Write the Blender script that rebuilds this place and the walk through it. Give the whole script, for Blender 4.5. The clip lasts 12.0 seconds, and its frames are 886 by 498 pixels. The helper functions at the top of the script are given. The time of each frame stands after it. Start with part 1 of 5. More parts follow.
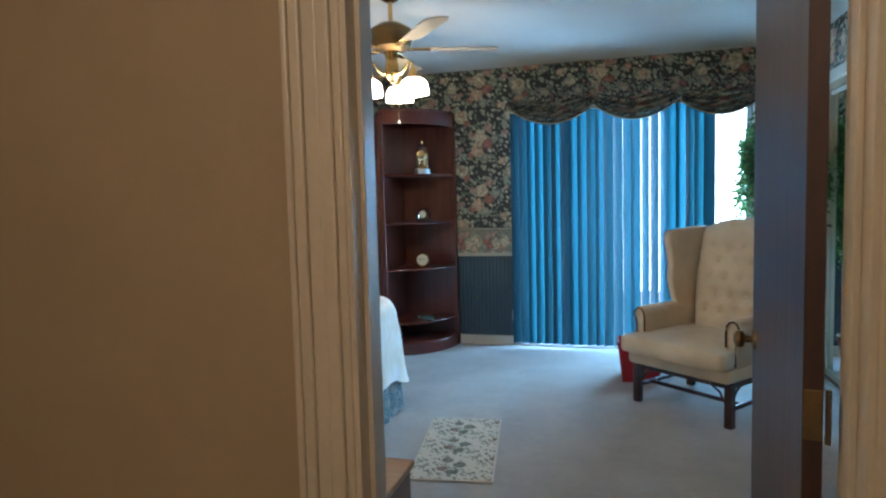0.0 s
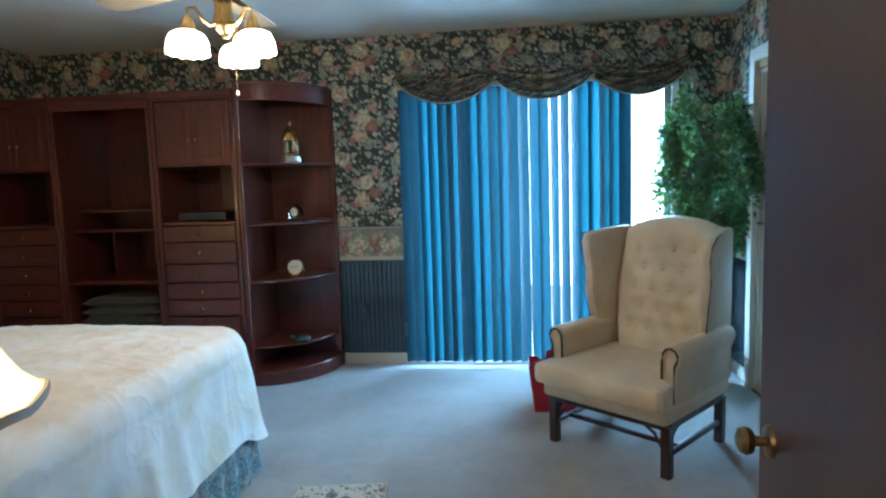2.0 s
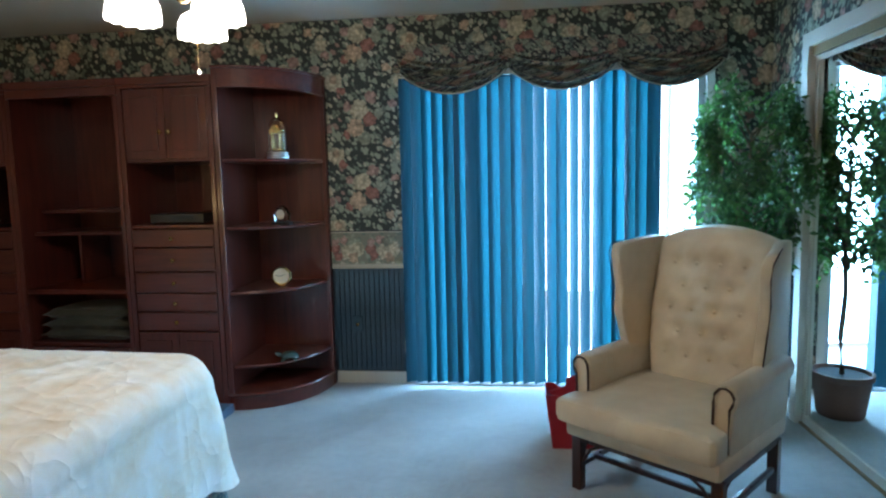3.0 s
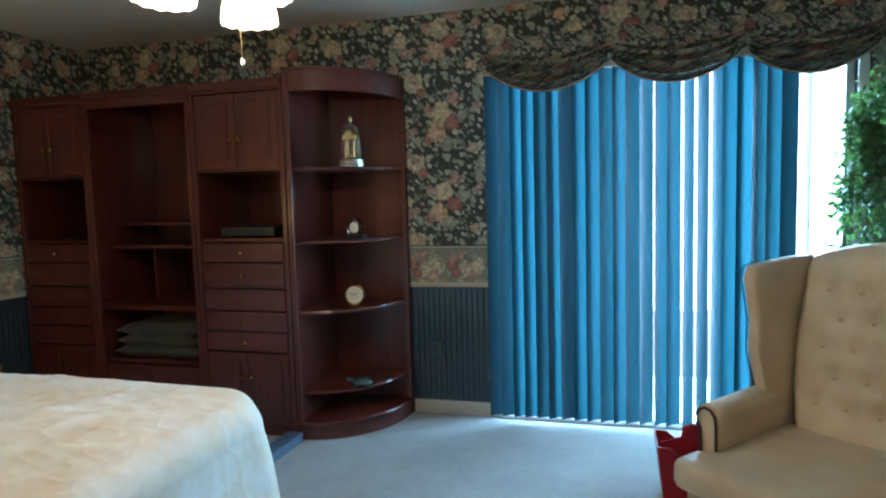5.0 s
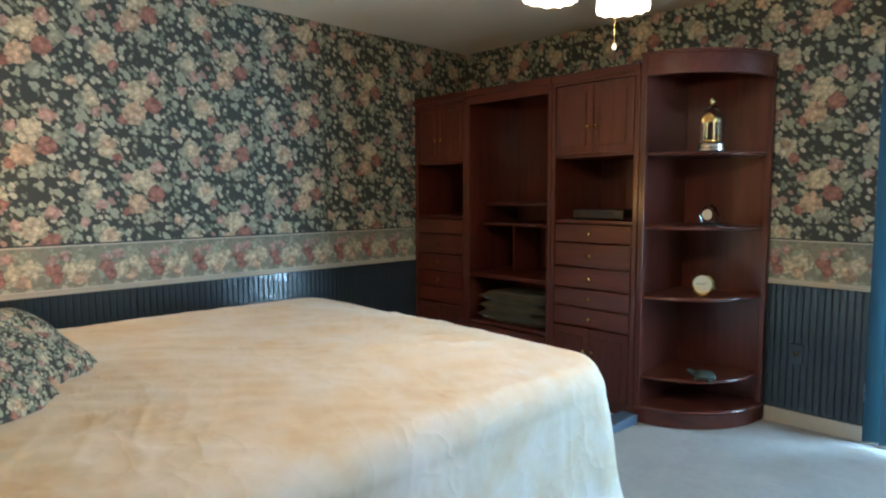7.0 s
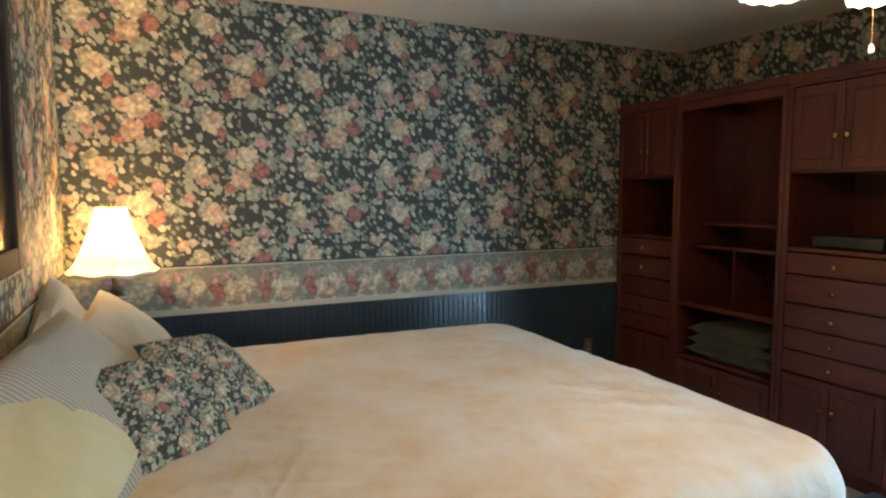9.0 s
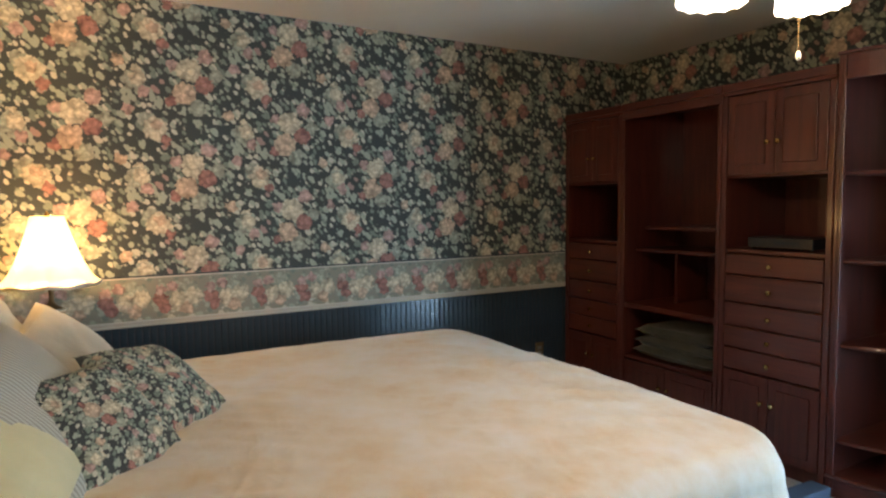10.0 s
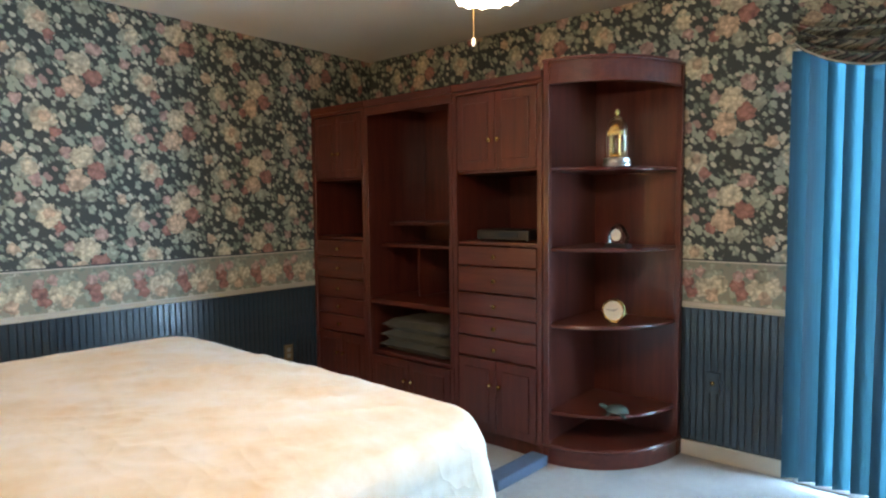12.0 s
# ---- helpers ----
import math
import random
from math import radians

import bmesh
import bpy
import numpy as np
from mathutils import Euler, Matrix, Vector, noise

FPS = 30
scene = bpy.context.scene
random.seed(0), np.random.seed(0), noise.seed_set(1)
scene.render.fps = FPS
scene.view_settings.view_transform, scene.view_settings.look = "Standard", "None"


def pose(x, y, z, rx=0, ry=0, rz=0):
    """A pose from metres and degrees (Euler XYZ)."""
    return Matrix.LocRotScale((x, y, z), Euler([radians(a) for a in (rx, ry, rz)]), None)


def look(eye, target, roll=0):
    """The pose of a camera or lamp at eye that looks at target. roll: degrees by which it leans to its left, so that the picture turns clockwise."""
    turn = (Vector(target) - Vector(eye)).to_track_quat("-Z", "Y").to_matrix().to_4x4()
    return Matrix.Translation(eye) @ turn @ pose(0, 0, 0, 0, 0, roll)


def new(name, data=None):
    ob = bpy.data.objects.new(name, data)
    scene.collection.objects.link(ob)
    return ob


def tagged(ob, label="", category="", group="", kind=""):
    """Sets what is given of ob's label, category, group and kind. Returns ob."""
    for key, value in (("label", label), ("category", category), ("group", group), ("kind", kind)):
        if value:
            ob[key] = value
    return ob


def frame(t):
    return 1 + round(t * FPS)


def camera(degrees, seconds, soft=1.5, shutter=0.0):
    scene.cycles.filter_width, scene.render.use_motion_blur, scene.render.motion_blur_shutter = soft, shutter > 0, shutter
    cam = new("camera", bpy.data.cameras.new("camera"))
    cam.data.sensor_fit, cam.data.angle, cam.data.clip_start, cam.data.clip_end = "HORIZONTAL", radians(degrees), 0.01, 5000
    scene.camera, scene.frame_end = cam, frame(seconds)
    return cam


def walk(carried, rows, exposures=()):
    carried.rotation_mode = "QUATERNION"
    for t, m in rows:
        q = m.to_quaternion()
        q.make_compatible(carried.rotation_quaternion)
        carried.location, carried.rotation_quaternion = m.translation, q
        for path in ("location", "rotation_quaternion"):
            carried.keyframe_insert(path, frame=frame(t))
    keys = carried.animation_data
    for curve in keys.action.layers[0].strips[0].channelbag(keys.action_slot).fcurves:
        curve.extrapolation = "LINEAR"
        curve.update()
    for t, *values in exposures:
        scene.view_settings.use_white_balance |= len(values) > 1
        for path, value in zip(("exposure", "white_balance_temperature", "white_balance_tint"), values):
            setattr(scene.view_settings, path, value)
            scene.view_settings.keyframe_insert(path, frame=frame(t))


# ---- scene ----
cam = camera(71.0, 12.0, soft=2.3)
PATH = [
    (0, (1.195, -0.526, 1.301), (0.659, 1.395, 1.153), -1.5),
    (0.5, (1.213, -0.311, 1.322), (0.803, 1.639, 1.159), -2.2),
    (1, (1.222, -0.112, 1.336), (0.899, 1.854, 1.159), -2.6),
    (1.5, (1.174, 0.136, 1.326), (0.916, 2.111, 1.142), -2.3),
    (2, (1.129, 0.358, 1.36), (0.903, 2.335, 1.157), -1.8),
    (2.5, (1.092, 0.607, 1.37), (0.868, 2.583, 1.16), -1.4),
    (4.5, (0.979, 1.268, 1.398), (0.652, 3.233, 1.212), -1.7),
    (5, (1.005, 1.28, 1.372), (0.492, 3.206, 1.203), -1.6),
    (5.5, (1.073, 1.245, 1.348), (0.292, 3.08, 1.19), -0.9),
    (6, (1.1, 1.166, 1.299), (0.053, 2.873, 1.16), -0.7),
    (6.5, (1.062, 1.125, 1.307), (-0.182, 2.684, 1.151), -0.5),
    (7, (1.02, 1.15, 1.322), (-0.403, 2.549, 1.146), -0.1),
    (7.5, (0.98, 1.218, 1.345), (-0.607, 2.42, 1.159), -0.3),
    (9.5, (0.892, 1.412, 1.456), (-0.924, 2.231, 1.281), -0.0),
    (10, (0.904, 1.379, 1.419), (-0.83, 2.366, 1.276), -0.6),
    (10.5, (0.906, 1.43, 1.425), (-0.709, 2.599, 1.271), -0.5),
    (11, (0.951, 1.489, 1.408), (-0.544, 2.809, 1.258), -0.0),
    (12, (0.961, 1.624, 1.362), (-0.328, 3.147, 1.225), -0.6),
]
walk(cam, [(t, look(eye, target, roll)) for t, eye, target, roll in PATH], [(0, 0.0, 6000, 13), (1, 0.15, 6000, 12), (2.5, 0.08, 5850, 10), (4.5, -0.05, 6250, 9), (5.5, -0.10, 6400, 10), (6.5, 0.15, 6800, 13), (7, 0.30, 7200, 15), (7.5, 0.32, 7300, 16), (9.5, -0.15, 7500, 20), (11, 0.48, 7500, 21), (12, 0.72, 7300, 21)])

# ---- world and light ----
world = bpy.data.worlds.new("world")
scene.world = world
world.use_nodes = True
wn = world.node_tree
bg = wn.nodes["Background"]
sky = wn.nodes.new("ShaderNodeTexSky")
sky.sky_type, sky.sun_disc = "NISHITA", False
sky.sun_elevation, sky.sun_rotation = radians(48), radians(150)
wn.links.new(sky.outputs[0], bg.inputs[0])
bg.inputs[1].default_value = 0.12


def lamp(name, kind, m, energy, color, **kw):
    data = bpy.data.lights.new(name, kind)
    data.energy, data.color = energy, color
    for k, v in kw.items():
        if k == "size":
            data.size = v
        elif k == "size_y":
            data.size_y = v
        elif k == "radius":
            data.shadow_soft_size = v
        elif k == "angle":
            data.angle = v
    if kind == "AREA":
        data.shape = "RECTANGLE"
    ob = new(name, data)
    ob.matrix_world = m
    return ob


SUN = look((2.0, 2.0, 6.0), (0.4, 4.6, 0.0))
lamp("sun", "SUN", SUN, 3.0, (1.0, 0.95, 0.88), angle=radians(0.5))
lamp("window_light", "AREA", look((2.3, 6.35, 1.30), (1.7, 2.0, 1.0)), 2500.0, (0.31, 0.66, 1.0), size=6.2, size_y=2.8)

# ---- plan ----
LEFT, RIGHT, FAR, HEAD, NEAR, TOP = -2.62, 2.62, 5.0, 1.0, 0.79, 2.475
RAIL = 0.81

# ---- materials ----
MATS = {}


def nodes_of(name):
    m = bpy.data.materials.new(name)
    m.use_nodes = True
    MATS[name] = m
    return m, m.node_tree, m.node_tree.nodes["Principled BSDF"]


def add(nt, kind, **kw):
    n = nt.nodes.new(kind)
    for k, v in kw.items():
        if k in ("operation",):
            n.operation = v
        elif k == "blend":
            n.blend_type = v
    return n


def ramp(nt, fac, stops, mode="LINEAR"):
    r = nt.nodes.new("ShaderNodeValToRGB")
    r.color_ramp.interpolation = mode
    e = r.color_ramp.elements
    while len(e) < len(stops):
        e.new(0.5)
    for el, (p, c) in zip(e, stops):
        el.position = p
        el.color = (*c, 1) if len(c) == 3 else c
    nt.links.new(fac, r.inputs[0])
    return r.outputs[0]


def mixc(nt, fac, a, b, blend="MIX"):
    n = nt.nodes.new("ShaderNodeMix")
    n.data_type, n.blend_type = "RGBA", blend
    for sock, v in ((n.inputs[0], fac), (n.inputs[6], a), (n.inputs[7], b)):
        if isinstance(v, (int, float)):
            sock.default_value = v
        elif isinstance(v, tuple):
            sock.default_value = (*v, 1)
        else:
            nt.links.new(v, sock)
    return n.outputs[2]


def math_n(nt, op, a, b=None, c=None):
    n = nt.nodes.new("ShaderNodeMath")
    n.operation = op
    for i, v in enumerate((a, b, c)):
        if v is None:
            continue
        if isinstance(v, (int, float)):
            n.inputs[i].default_value = v
        else:
            nt.links.new(v, n.inputs[i])
    return n.outputs[0]


def noise_n(nt, scale, detail=4.0, vec=None, rough=0.55, out=0):
    n = nt.nodes.new("ShaderNodeTexNoise")
    n.inputs["Scale"].default_value, n.inputs["Detail"].default_value, n.inputs["Roughness"].default_value = scale, detail, rough
    if vec is not None:
        nt.links.new(vec, n.inputs["Vector"])
    return n.outputs[out]


def coords(nt, kind="Object"):
    return nt.nodes.new("ShaderNodeTexCoord").outputs[kind]


def scaled(nt, vec, s):
    n = nt.nodes.new("ShaderNodeVectorMath")
    n.operation = "MULTIPLY"
    nt.links.new(vec, n.inputs[0])
    n.inputs[1].default_value = s
    return n.outputs[0]


def bump(nt, bsdf, height, strength=0.3, dist=0.01):
    b = nt.nodes.new("ShaderNodeBump")
    b.inputs["Strength"].default_value, b.inputs["Distance"].default_value = strength, dist
    nt.links.new(height, b.inputs["Height"])
    nt.links.new(b.outputs[0], bsdf.inputs["Normal"])


def plain(name, color, rough=0.5, metal=0.0, grain=60.0, var=0.15, bumps=0.1, coat=0.0):
    """A painted or moulded surface with faint uneven colour and grain."""
    m, nt, b = nodes_of(name)
    v = coords(nt)
    n1, n2 = noise_n(nt, grain, 4, v), noise_n(nt, 3.0, 3, v)
    f = math_n(nt, "ADD", math_n(nt, "MULTIPLY", n1, 0.4), math_n(nt, "MULTIPLY", n2, 0.6))
    dark = tuple(c * (1 - var) for c in color)
    light = tuple(min(1, c * (1 + var)) for c in color)
    nt.links.new(ramp(nt, f, [(0.3, dark), (0.7, light)]), b.inputs["Base Color"])
    b.inputs["Roughness"].default_value, b.inputs["Metallic"].default_value = rough, metal
    b.inputs["Coat Weight"].default_value = coat
    if bumps:
        bump(nt, b, n1, bumps, 0.002)
    return m


def wood(name, dark, light, rough=0.3, axis=2, coat=0.3):
    """Polished wood with grain along one axis."""
    m, nt, b = nodes_of(name)
    v = coords(nt)
    st = [14.0, 14.0, 14.0]
    st[axis] = 1.0
    g = noise_n(nt, 2.2, 6, scaled(nt, v, tuple(st)), 0.65)
    big = noise_n(nt, 1.7, 2, v)
    f = math_n(nt, "ADD", math_n(nt, "MULTIPLY", g, 0.7), math_n(nt, "MULTIPLY", big, 0.3))
    nt.links.new(ramp(nt, f, [(0.32, dark), (0.52, tuple((a + c) / 2 for a, c in zip(dark, light))), (0.7, light)]), b.inputs["Base Color"])
    nt.links.new(math_n(nt, "MULTIPLY_ADD", g, 0.2, rough - 0.1), b.inputs["Roughness"])
    b.inputs["Coat Weight"].default_value = coat
    b.inputs["Coat Roughness"].default_value = 0.15
    bump(nt, b, g, 0.12, 0.001)
    return m


CREAM, PEACH, RED, PINK, OLIVE = (0.72, 0.63, 0.44), (0.70, 0.50, 0.34), (0.45, 0.20, 0.16), (0.58, 0.37, 0.31), (0.42, 0.44, 0.33)
BUNCH = [(0.16, 0.10, 0.030, PINK), (-0.15, 0.09, 0.032, PINK), (0.12, -0.15, 0.032, PEACH), (-0.16, -0.09, 0.030, RED), (0.20, -0.19, 0.026, CREAM),
         (0.06, 0.05, 0.038, OLIVE), (-0.04, -0.12, 0.048, OLIVE), (0.01, 0.15, 0.042, PINK), (-0.07, 0.07, 0.068, CREAM), (-0.10, -0.05, 0.062, PEACH), (0.0, 0.0, 0.050, RED),
         (0.24, 0.05, 0.045, OLIVE), (0.28, 0.01, 0.064, CREAM), (0.285, 0.025, 0.030, PEACH), (0.33, -0.05, 0.030, RED), (0.195, 0.245, 0.060, OLIVE), (0.21, 0.255, 0.042, CREAM), (0.235, 0.19, 0.032, PINK)]
EDGING = [(0.125, 0.03, 0.062, OLIVE), (0.09, -0.02, 0.052, CREAM), (0.16, 0.0, 0.050, CREAM), (0.125, -0.06, 0.036, PEACH), (0.0, 0.0, 0.040, RED), (0.0, 0.045, 0.030, PINK), (0.02, -0.05, 0.034, RED), (0.06, 0.06, 0.03, PINK)]


def print_cloth(name, ground, motif, wide, tall, drop=0.5, size=1.0, space="world", rough=0.7, leafy=1.0, fade=0.0, start=(-0.68, 2.06), leaf=((0.17, 0.21, 0.16), (0.33, 0.36, 0.27), (0.52, 0.49, 0.37))):
    """Printed rose bunches on a lattice of wide x tall metres, each column dropped by a part of tall, over small leaves."""
    m, nt, b = nodes_of(name)
    pos = nt.nodes.new("ShaderNodeNewGeometry").outputs["Position"] if space == "world" else coords(nt)
    sep = nt.nodes.new("ShaderNodeSeparateXYZ")
    nt.links.new(pos, sep.inputs[0])
    if space == "flat":
        u, v = sep.outputs[0], sep.outputs[1]
    elif space == "object":
        u, v = sep.outputs[0], math_n(nt, "ADD", sep.outputs[1], math_n(nt, "MULTIPLY", sep.outputs[2], 0.3))
    else:
        u, v = math_n(nt, "ADD", sep.outputs[0], sep.outputs[1]), sep.outputs[2]
    cmb = nt.nodes.new("ShaderNodeCombineXYZ")
    nt.links.new(u, cmb.inputs[0])
    nt.links.new(v, cmb.inputs[1])
    wob = nt.nodes.new("ShaderNodeTexNoise")
    wob.inputs["Scale"].default_value, wob.inputs["Detail"].default_value = 38.0 / size, 3
    nt.links.new(pos, wob.inputs["Vector"])
    jit = nt.nodes.new("ShaderNodeVectorMath")
    jit.operation = "MULTIPLY_ADD"
    jit.inputs[1].default_value = (0.045 * size, 0.045 * size, 0)
    nt.links.new(wob.outputs["Color"], jit.inputs[0])
    nt.links.new(cmb.outputs[0], jit.inputs[2])
    uv = jit.outputs[0]
    tau = 2 * math.pi
    a, bb = math_n(nt, "MULTIPLY", u, tau / wide), math_n(nt, "MULTIPLY_ADD", u, tau / wide * drop, math_n(nt, "MULTIPLY", v, tau / tall))
    r1, r2 = wide / tau, tall / tau
    c4 = nt.nodes.new("ShaderNodeCombineXYZ")
    nt.links.new(math_n(nt, "MULTIPLY", math_n(nt, "COSINE", a), r1), c4.inputs[0])
    nt.links.new(math_n(nt, "MULTIPLY", math_n(nt, "SINE", a), r1), c4.inputs[1])
    nt.links.new(math_n(nt, "MULTIPLY", math_n(nt, "COSINE", bb), r2), c4.inputs[2])
    w4 = math_n(nt, "MULTIPLY", math_n(nt, "SINE", bb), r2)
    petals = nt.nodes.new("ShaderNodeTexVoronoi")
    petals.inputs["Scale"].default_value = 42.0 / size
    nt.links.new(uv, petals.inputs["Vector"])
    petal = petals.outputs["Distance"]
    col = ground
    for scale, thr in ((31.0, 0.655), (20.0, 0.575)):
        n = nt.nodes.new("ShaderNodeTexVoronoi")
        n.voronoi_dimensions = "4D"
        n.inputs["Scale"].default_value = scale / size
        nt.links.new(c4.outputs[0], n.inputs["Vector"])
        nt.links.new(w4, n.inputs["W"])
        sc = nt.nodes.new("ShaderNodeSeparateColor")
        nt.links.new(n.outputs["Color"], sc.inputs[0])
        d = math_n(nt, "MULTIPLY_ADD", petal, 0.28, n.outputs["Distance"])
        mask = ramp(nt, d, [(thr * leafy, (1, 1, 1)), (thr * leafy + 0.07, (0, 0, 0))])
        tint = ramp(nt, sc.outputs[0], [(0.0, leaf[0]), (0.3, leaf[1]), (0.75, leaf[2]), (0.96, tuple(0.6 * q for q in PINK))], "CONSTANT")
        col = mixc(nt, mask, col, tint)
    for x, z, r, tint in motif:
        dist = None
        for k in ((0, 1) if drop else (0,)):
            sub = nt.nodes.new("ShaderNodeVectorMath")
            sub.operation = "SUBTRACT"
            nt.links.new(uv, sub.inputs[0])
            sub.inputs[1].default_value = (start[0] + x * size + k * wide + 0.022 * size, start[1] + z * size - k * tall * drop + 0.022 * size, 0)
            wr = nt.nodes.new("ShaderNodeVectorMath")
            wr.operation = "WRAP"
            nt.links.new(sub.outputs[0], wr.inputs[0])
            px = wide * (2 if drop else 1)
            wr.inputs[1].default_value, wr.inputs[2].default_value = (px / 2, tall / 2, 1), (-px / 2, -tall / 2, -1)
            ln = nt.nodes.new("ShaderNodeVectorMath")
            ln.operation = "LENGTH"
            nt.links.new(wr.outputs[0], ln.inputs[0])
            dist = ln.outputs["Value"] if dist is None else math_n(nt, "MINIMUM", dist, ln.outputs["Value"])
        e = math_n(nt, "MULTIPLY_ADD", petal, 0.30, math_n(nt, "MULTIPLY", dist, 1.0 / (r * size)))
        mask = ramp(nt, e, [(0.0, (1, 1, 1)), (1.0, (1, 1, 1)), (1.0, (0, 0, 0))])
        mask = math_n(nt, "LESS_THAN", e, 1.08)
        shade = math_n(nt, "MULTIPLY_ADD", petal, -0.75, math_n(nt, "MULTIPLY_ADD", e, -0.30, 1.30))
        lit = nt.nodes.new("ShaderNodeVectorMath")
        lit.operation = "SCALE"
        lit.inputs[0].default_value = tint
        nt.links.new(shade, lit.inputs["Scale"])
        col = mixc(nt, mask, col, lit.outputs[0])
    if fade:
        col = mixc(nt, fade, col, ground)
    nt.links.new(col, b.inputs["Base Color"])
    b.inputs["Roughness"].default_value = rough
    bump(nt, b, noise_n(nt, 260.0, 2, pos), 0.06, 0.001)
    return m


print_cloth("wallpaper", (0.042, 0.050, 0.046), BUNCH, 0.525, 0.49, leafy=0.92)
print_cloth("border_paper", (0.24, 0.24, 0.18), EDGING, 0.25, 0.40, 0, start=(-0.68, 0.945), leafy=0.9)
print_cloth("valance_cloth", (0.034, 0.034, 0.036), BUNCH, 0.315, 0.294, size=0.6, rough=0.8, fade=0.38)
print_cloth("cushion_cloth", (0.042, 0.047, 0.046), BUNCH, 0.21, 0.196, size=0.4, rough=0.85, space="object", start=(0.02, 0.01))
print_cloth("skirt_cloth", (0.06, 0.12, 0.15), BUNCH, 0.21, 0.196, size=0.4, rough=0.85, fade=0.55)
print_cloth("rug_cloth", (0.52, 0.48, 0.39), [(0.05, 0.02, 0.055, (0.20, 0.22, 0.17)), (-0.06, 0.10, 0.05, (0.24, 0.24, 0.18)), (-0.09, -0.06, 0.045, (0.30, 0.20, 0.15)), (0.0, -0.12, 0.05, (0.18, 0.20, 0.16))], 0.25, 0.26, size=0.62, space="flat", rough=0.95, leafy=0.92, start=(0.0, 0.0), leaf=((0.16, 0.17, 0.13), (0.30, 0.30, 0.24), (0.50, 0.46, 0.38)))
plain("white_paint", (0.62, 0.58, 0.50), 0.45, var=0.06, bumps=0.03)
plain("casing_paint", (0.56, 0.48, 0.37), 0.4, var=0.07, bumps=0.04)
plain("hall_paint", (0.36, 0.27, 0.17), 0.75, grain=220, var=0.06, bumps=0.12)
plain("teal_board", (0.028, 0.047, 0.060), 0.24, var=0.18, grain=30, bumps=0.05, coat=0.5)
plain("groove_dark", (0.012, 0.022, 0.030), 0.7, var=0.1)
wood("case_wood", (0.054, 0.011, 0.008), (0.150, 0.030, 0.018), 0.32, coat=0.3)
wood("case_wood_cross", (0.056, 0.011, 0.008), (0.155, 0.032, 0.018), 0.32, axis=0)
wood("door_wood", (0.052, 0.026, 0.020), (0.084, 0.043, 0.033), 0.42, coat=0.0)
wood("chair_wood", (0.022, 0.008, 0.006), (0.055, 0.018, 0.012), 0.3)
wood("oak_wood", (0.30, 0.15, 0.06), (0.48, 0.27, 0.11), 0.35, axis=0)
wood("blade_wood", (0.42, 0.34, 0.22), (0.62, 0.52, 0.36), 0.35, axis=0)
plain("brass", (0.70, 0.48, 0.20), 0.25, 1.0, var=0.1, bumps=0.02)
plain("old_brass", (0.30, 0.20, 0.10), 0.4, 1.0, var=0.2, bumps=0.05)
plain("black_plastic", (0.015, 0.015, 0.017), 0.35, var=0.1)
plain("red_leather", (0.30, 0.010, 0.018), 0.4, grain=120, var=0.2, bumps=0.2)
plain("terracotta", (0.16, 0.075, 0.05), 0.7, var=0.2)
plain("bark", (0.12, 0.09, 0.06), 0.9, var=0.3, bumps=0.4)
plain("soil", (0.03, 0.022, 0.016), 0.95, var=0.3, bumps=0.5)
plain("green_stone", (0.05, 0.09, 0.085), 0.3, var=0.3)
plain("clock_face", (0.75, 0.70, 0.58), 0.4, var=0.03)
plain("alu", (0.55, 0.56, 0.57), 0.35, 1.0, var=0.05)
plain("patio_concrete", (0.45, 0.44, 0.42), 0.9, var=0.12)
plain("outlet_plastic", (0.42, 0.36, 0.26), 0.4, var=0.03)
plain("frame_wood", (0.030, 0.016, 0.010), 0.7, var=0.2)
plain("grey_board", (0.07, 0.11, 0.17), 0.5, var=0.2)
plain("ivory_trim", (0.50, 0.45, 0.36), 0.5, var=0.05)


def carpet():
    m, nt, b = nodes_of("carpet")
    v = coords(nt)
    fine, mid, big = noise_n(nt, 420.0, 3, v), noise_n(nt, 26.0, 4, v), noise_n(nt, 2.6, 4, v, 0.65)
    f = math_n(nt, "ADD", math_n(nt, "MULTIPLY", fine, 0.35), math_n(nt, "ADD", math_n(nt, "MULTIPLY", mid, 0.2), math_n(nt, "MULTIPLY", big, 0.45)))
    nt.links.new(ramp(nt, f, [(0.36, (0.245, 0.238, 0.222)), (0.64, (0.395, 0.385, 0.36))]), b.inputs["Base Color"])
    b.inputs["Roughness"].default_value = 0.95
    b.inputs["Sheen Weight"].default_value = 0.3
    bump(nt, b, math_n(nt, "ADD", fine, math_n(nt, "MULTIPLY", mid, 0.8)), 0.55, 0.006)


def ceiling_paint():
    m, nt, b = nodes_of("ceiling_paint")
    v = coords(nt)
    fine, big = noise_n(nt, 160.0, 4, v), noise_n(nt, 1.5, 2, v)
    nt.links.new(ramp(nt, big, [(0.3, (0.70, 0.67, 0.60)), (0.7, (0.77, 0.74, 0.67))]), b.inputs["Base Color"])
    b.inputs["Roughness"].default_value = 0.9
    bump(nt, b, fine, 0.35, 0.004)


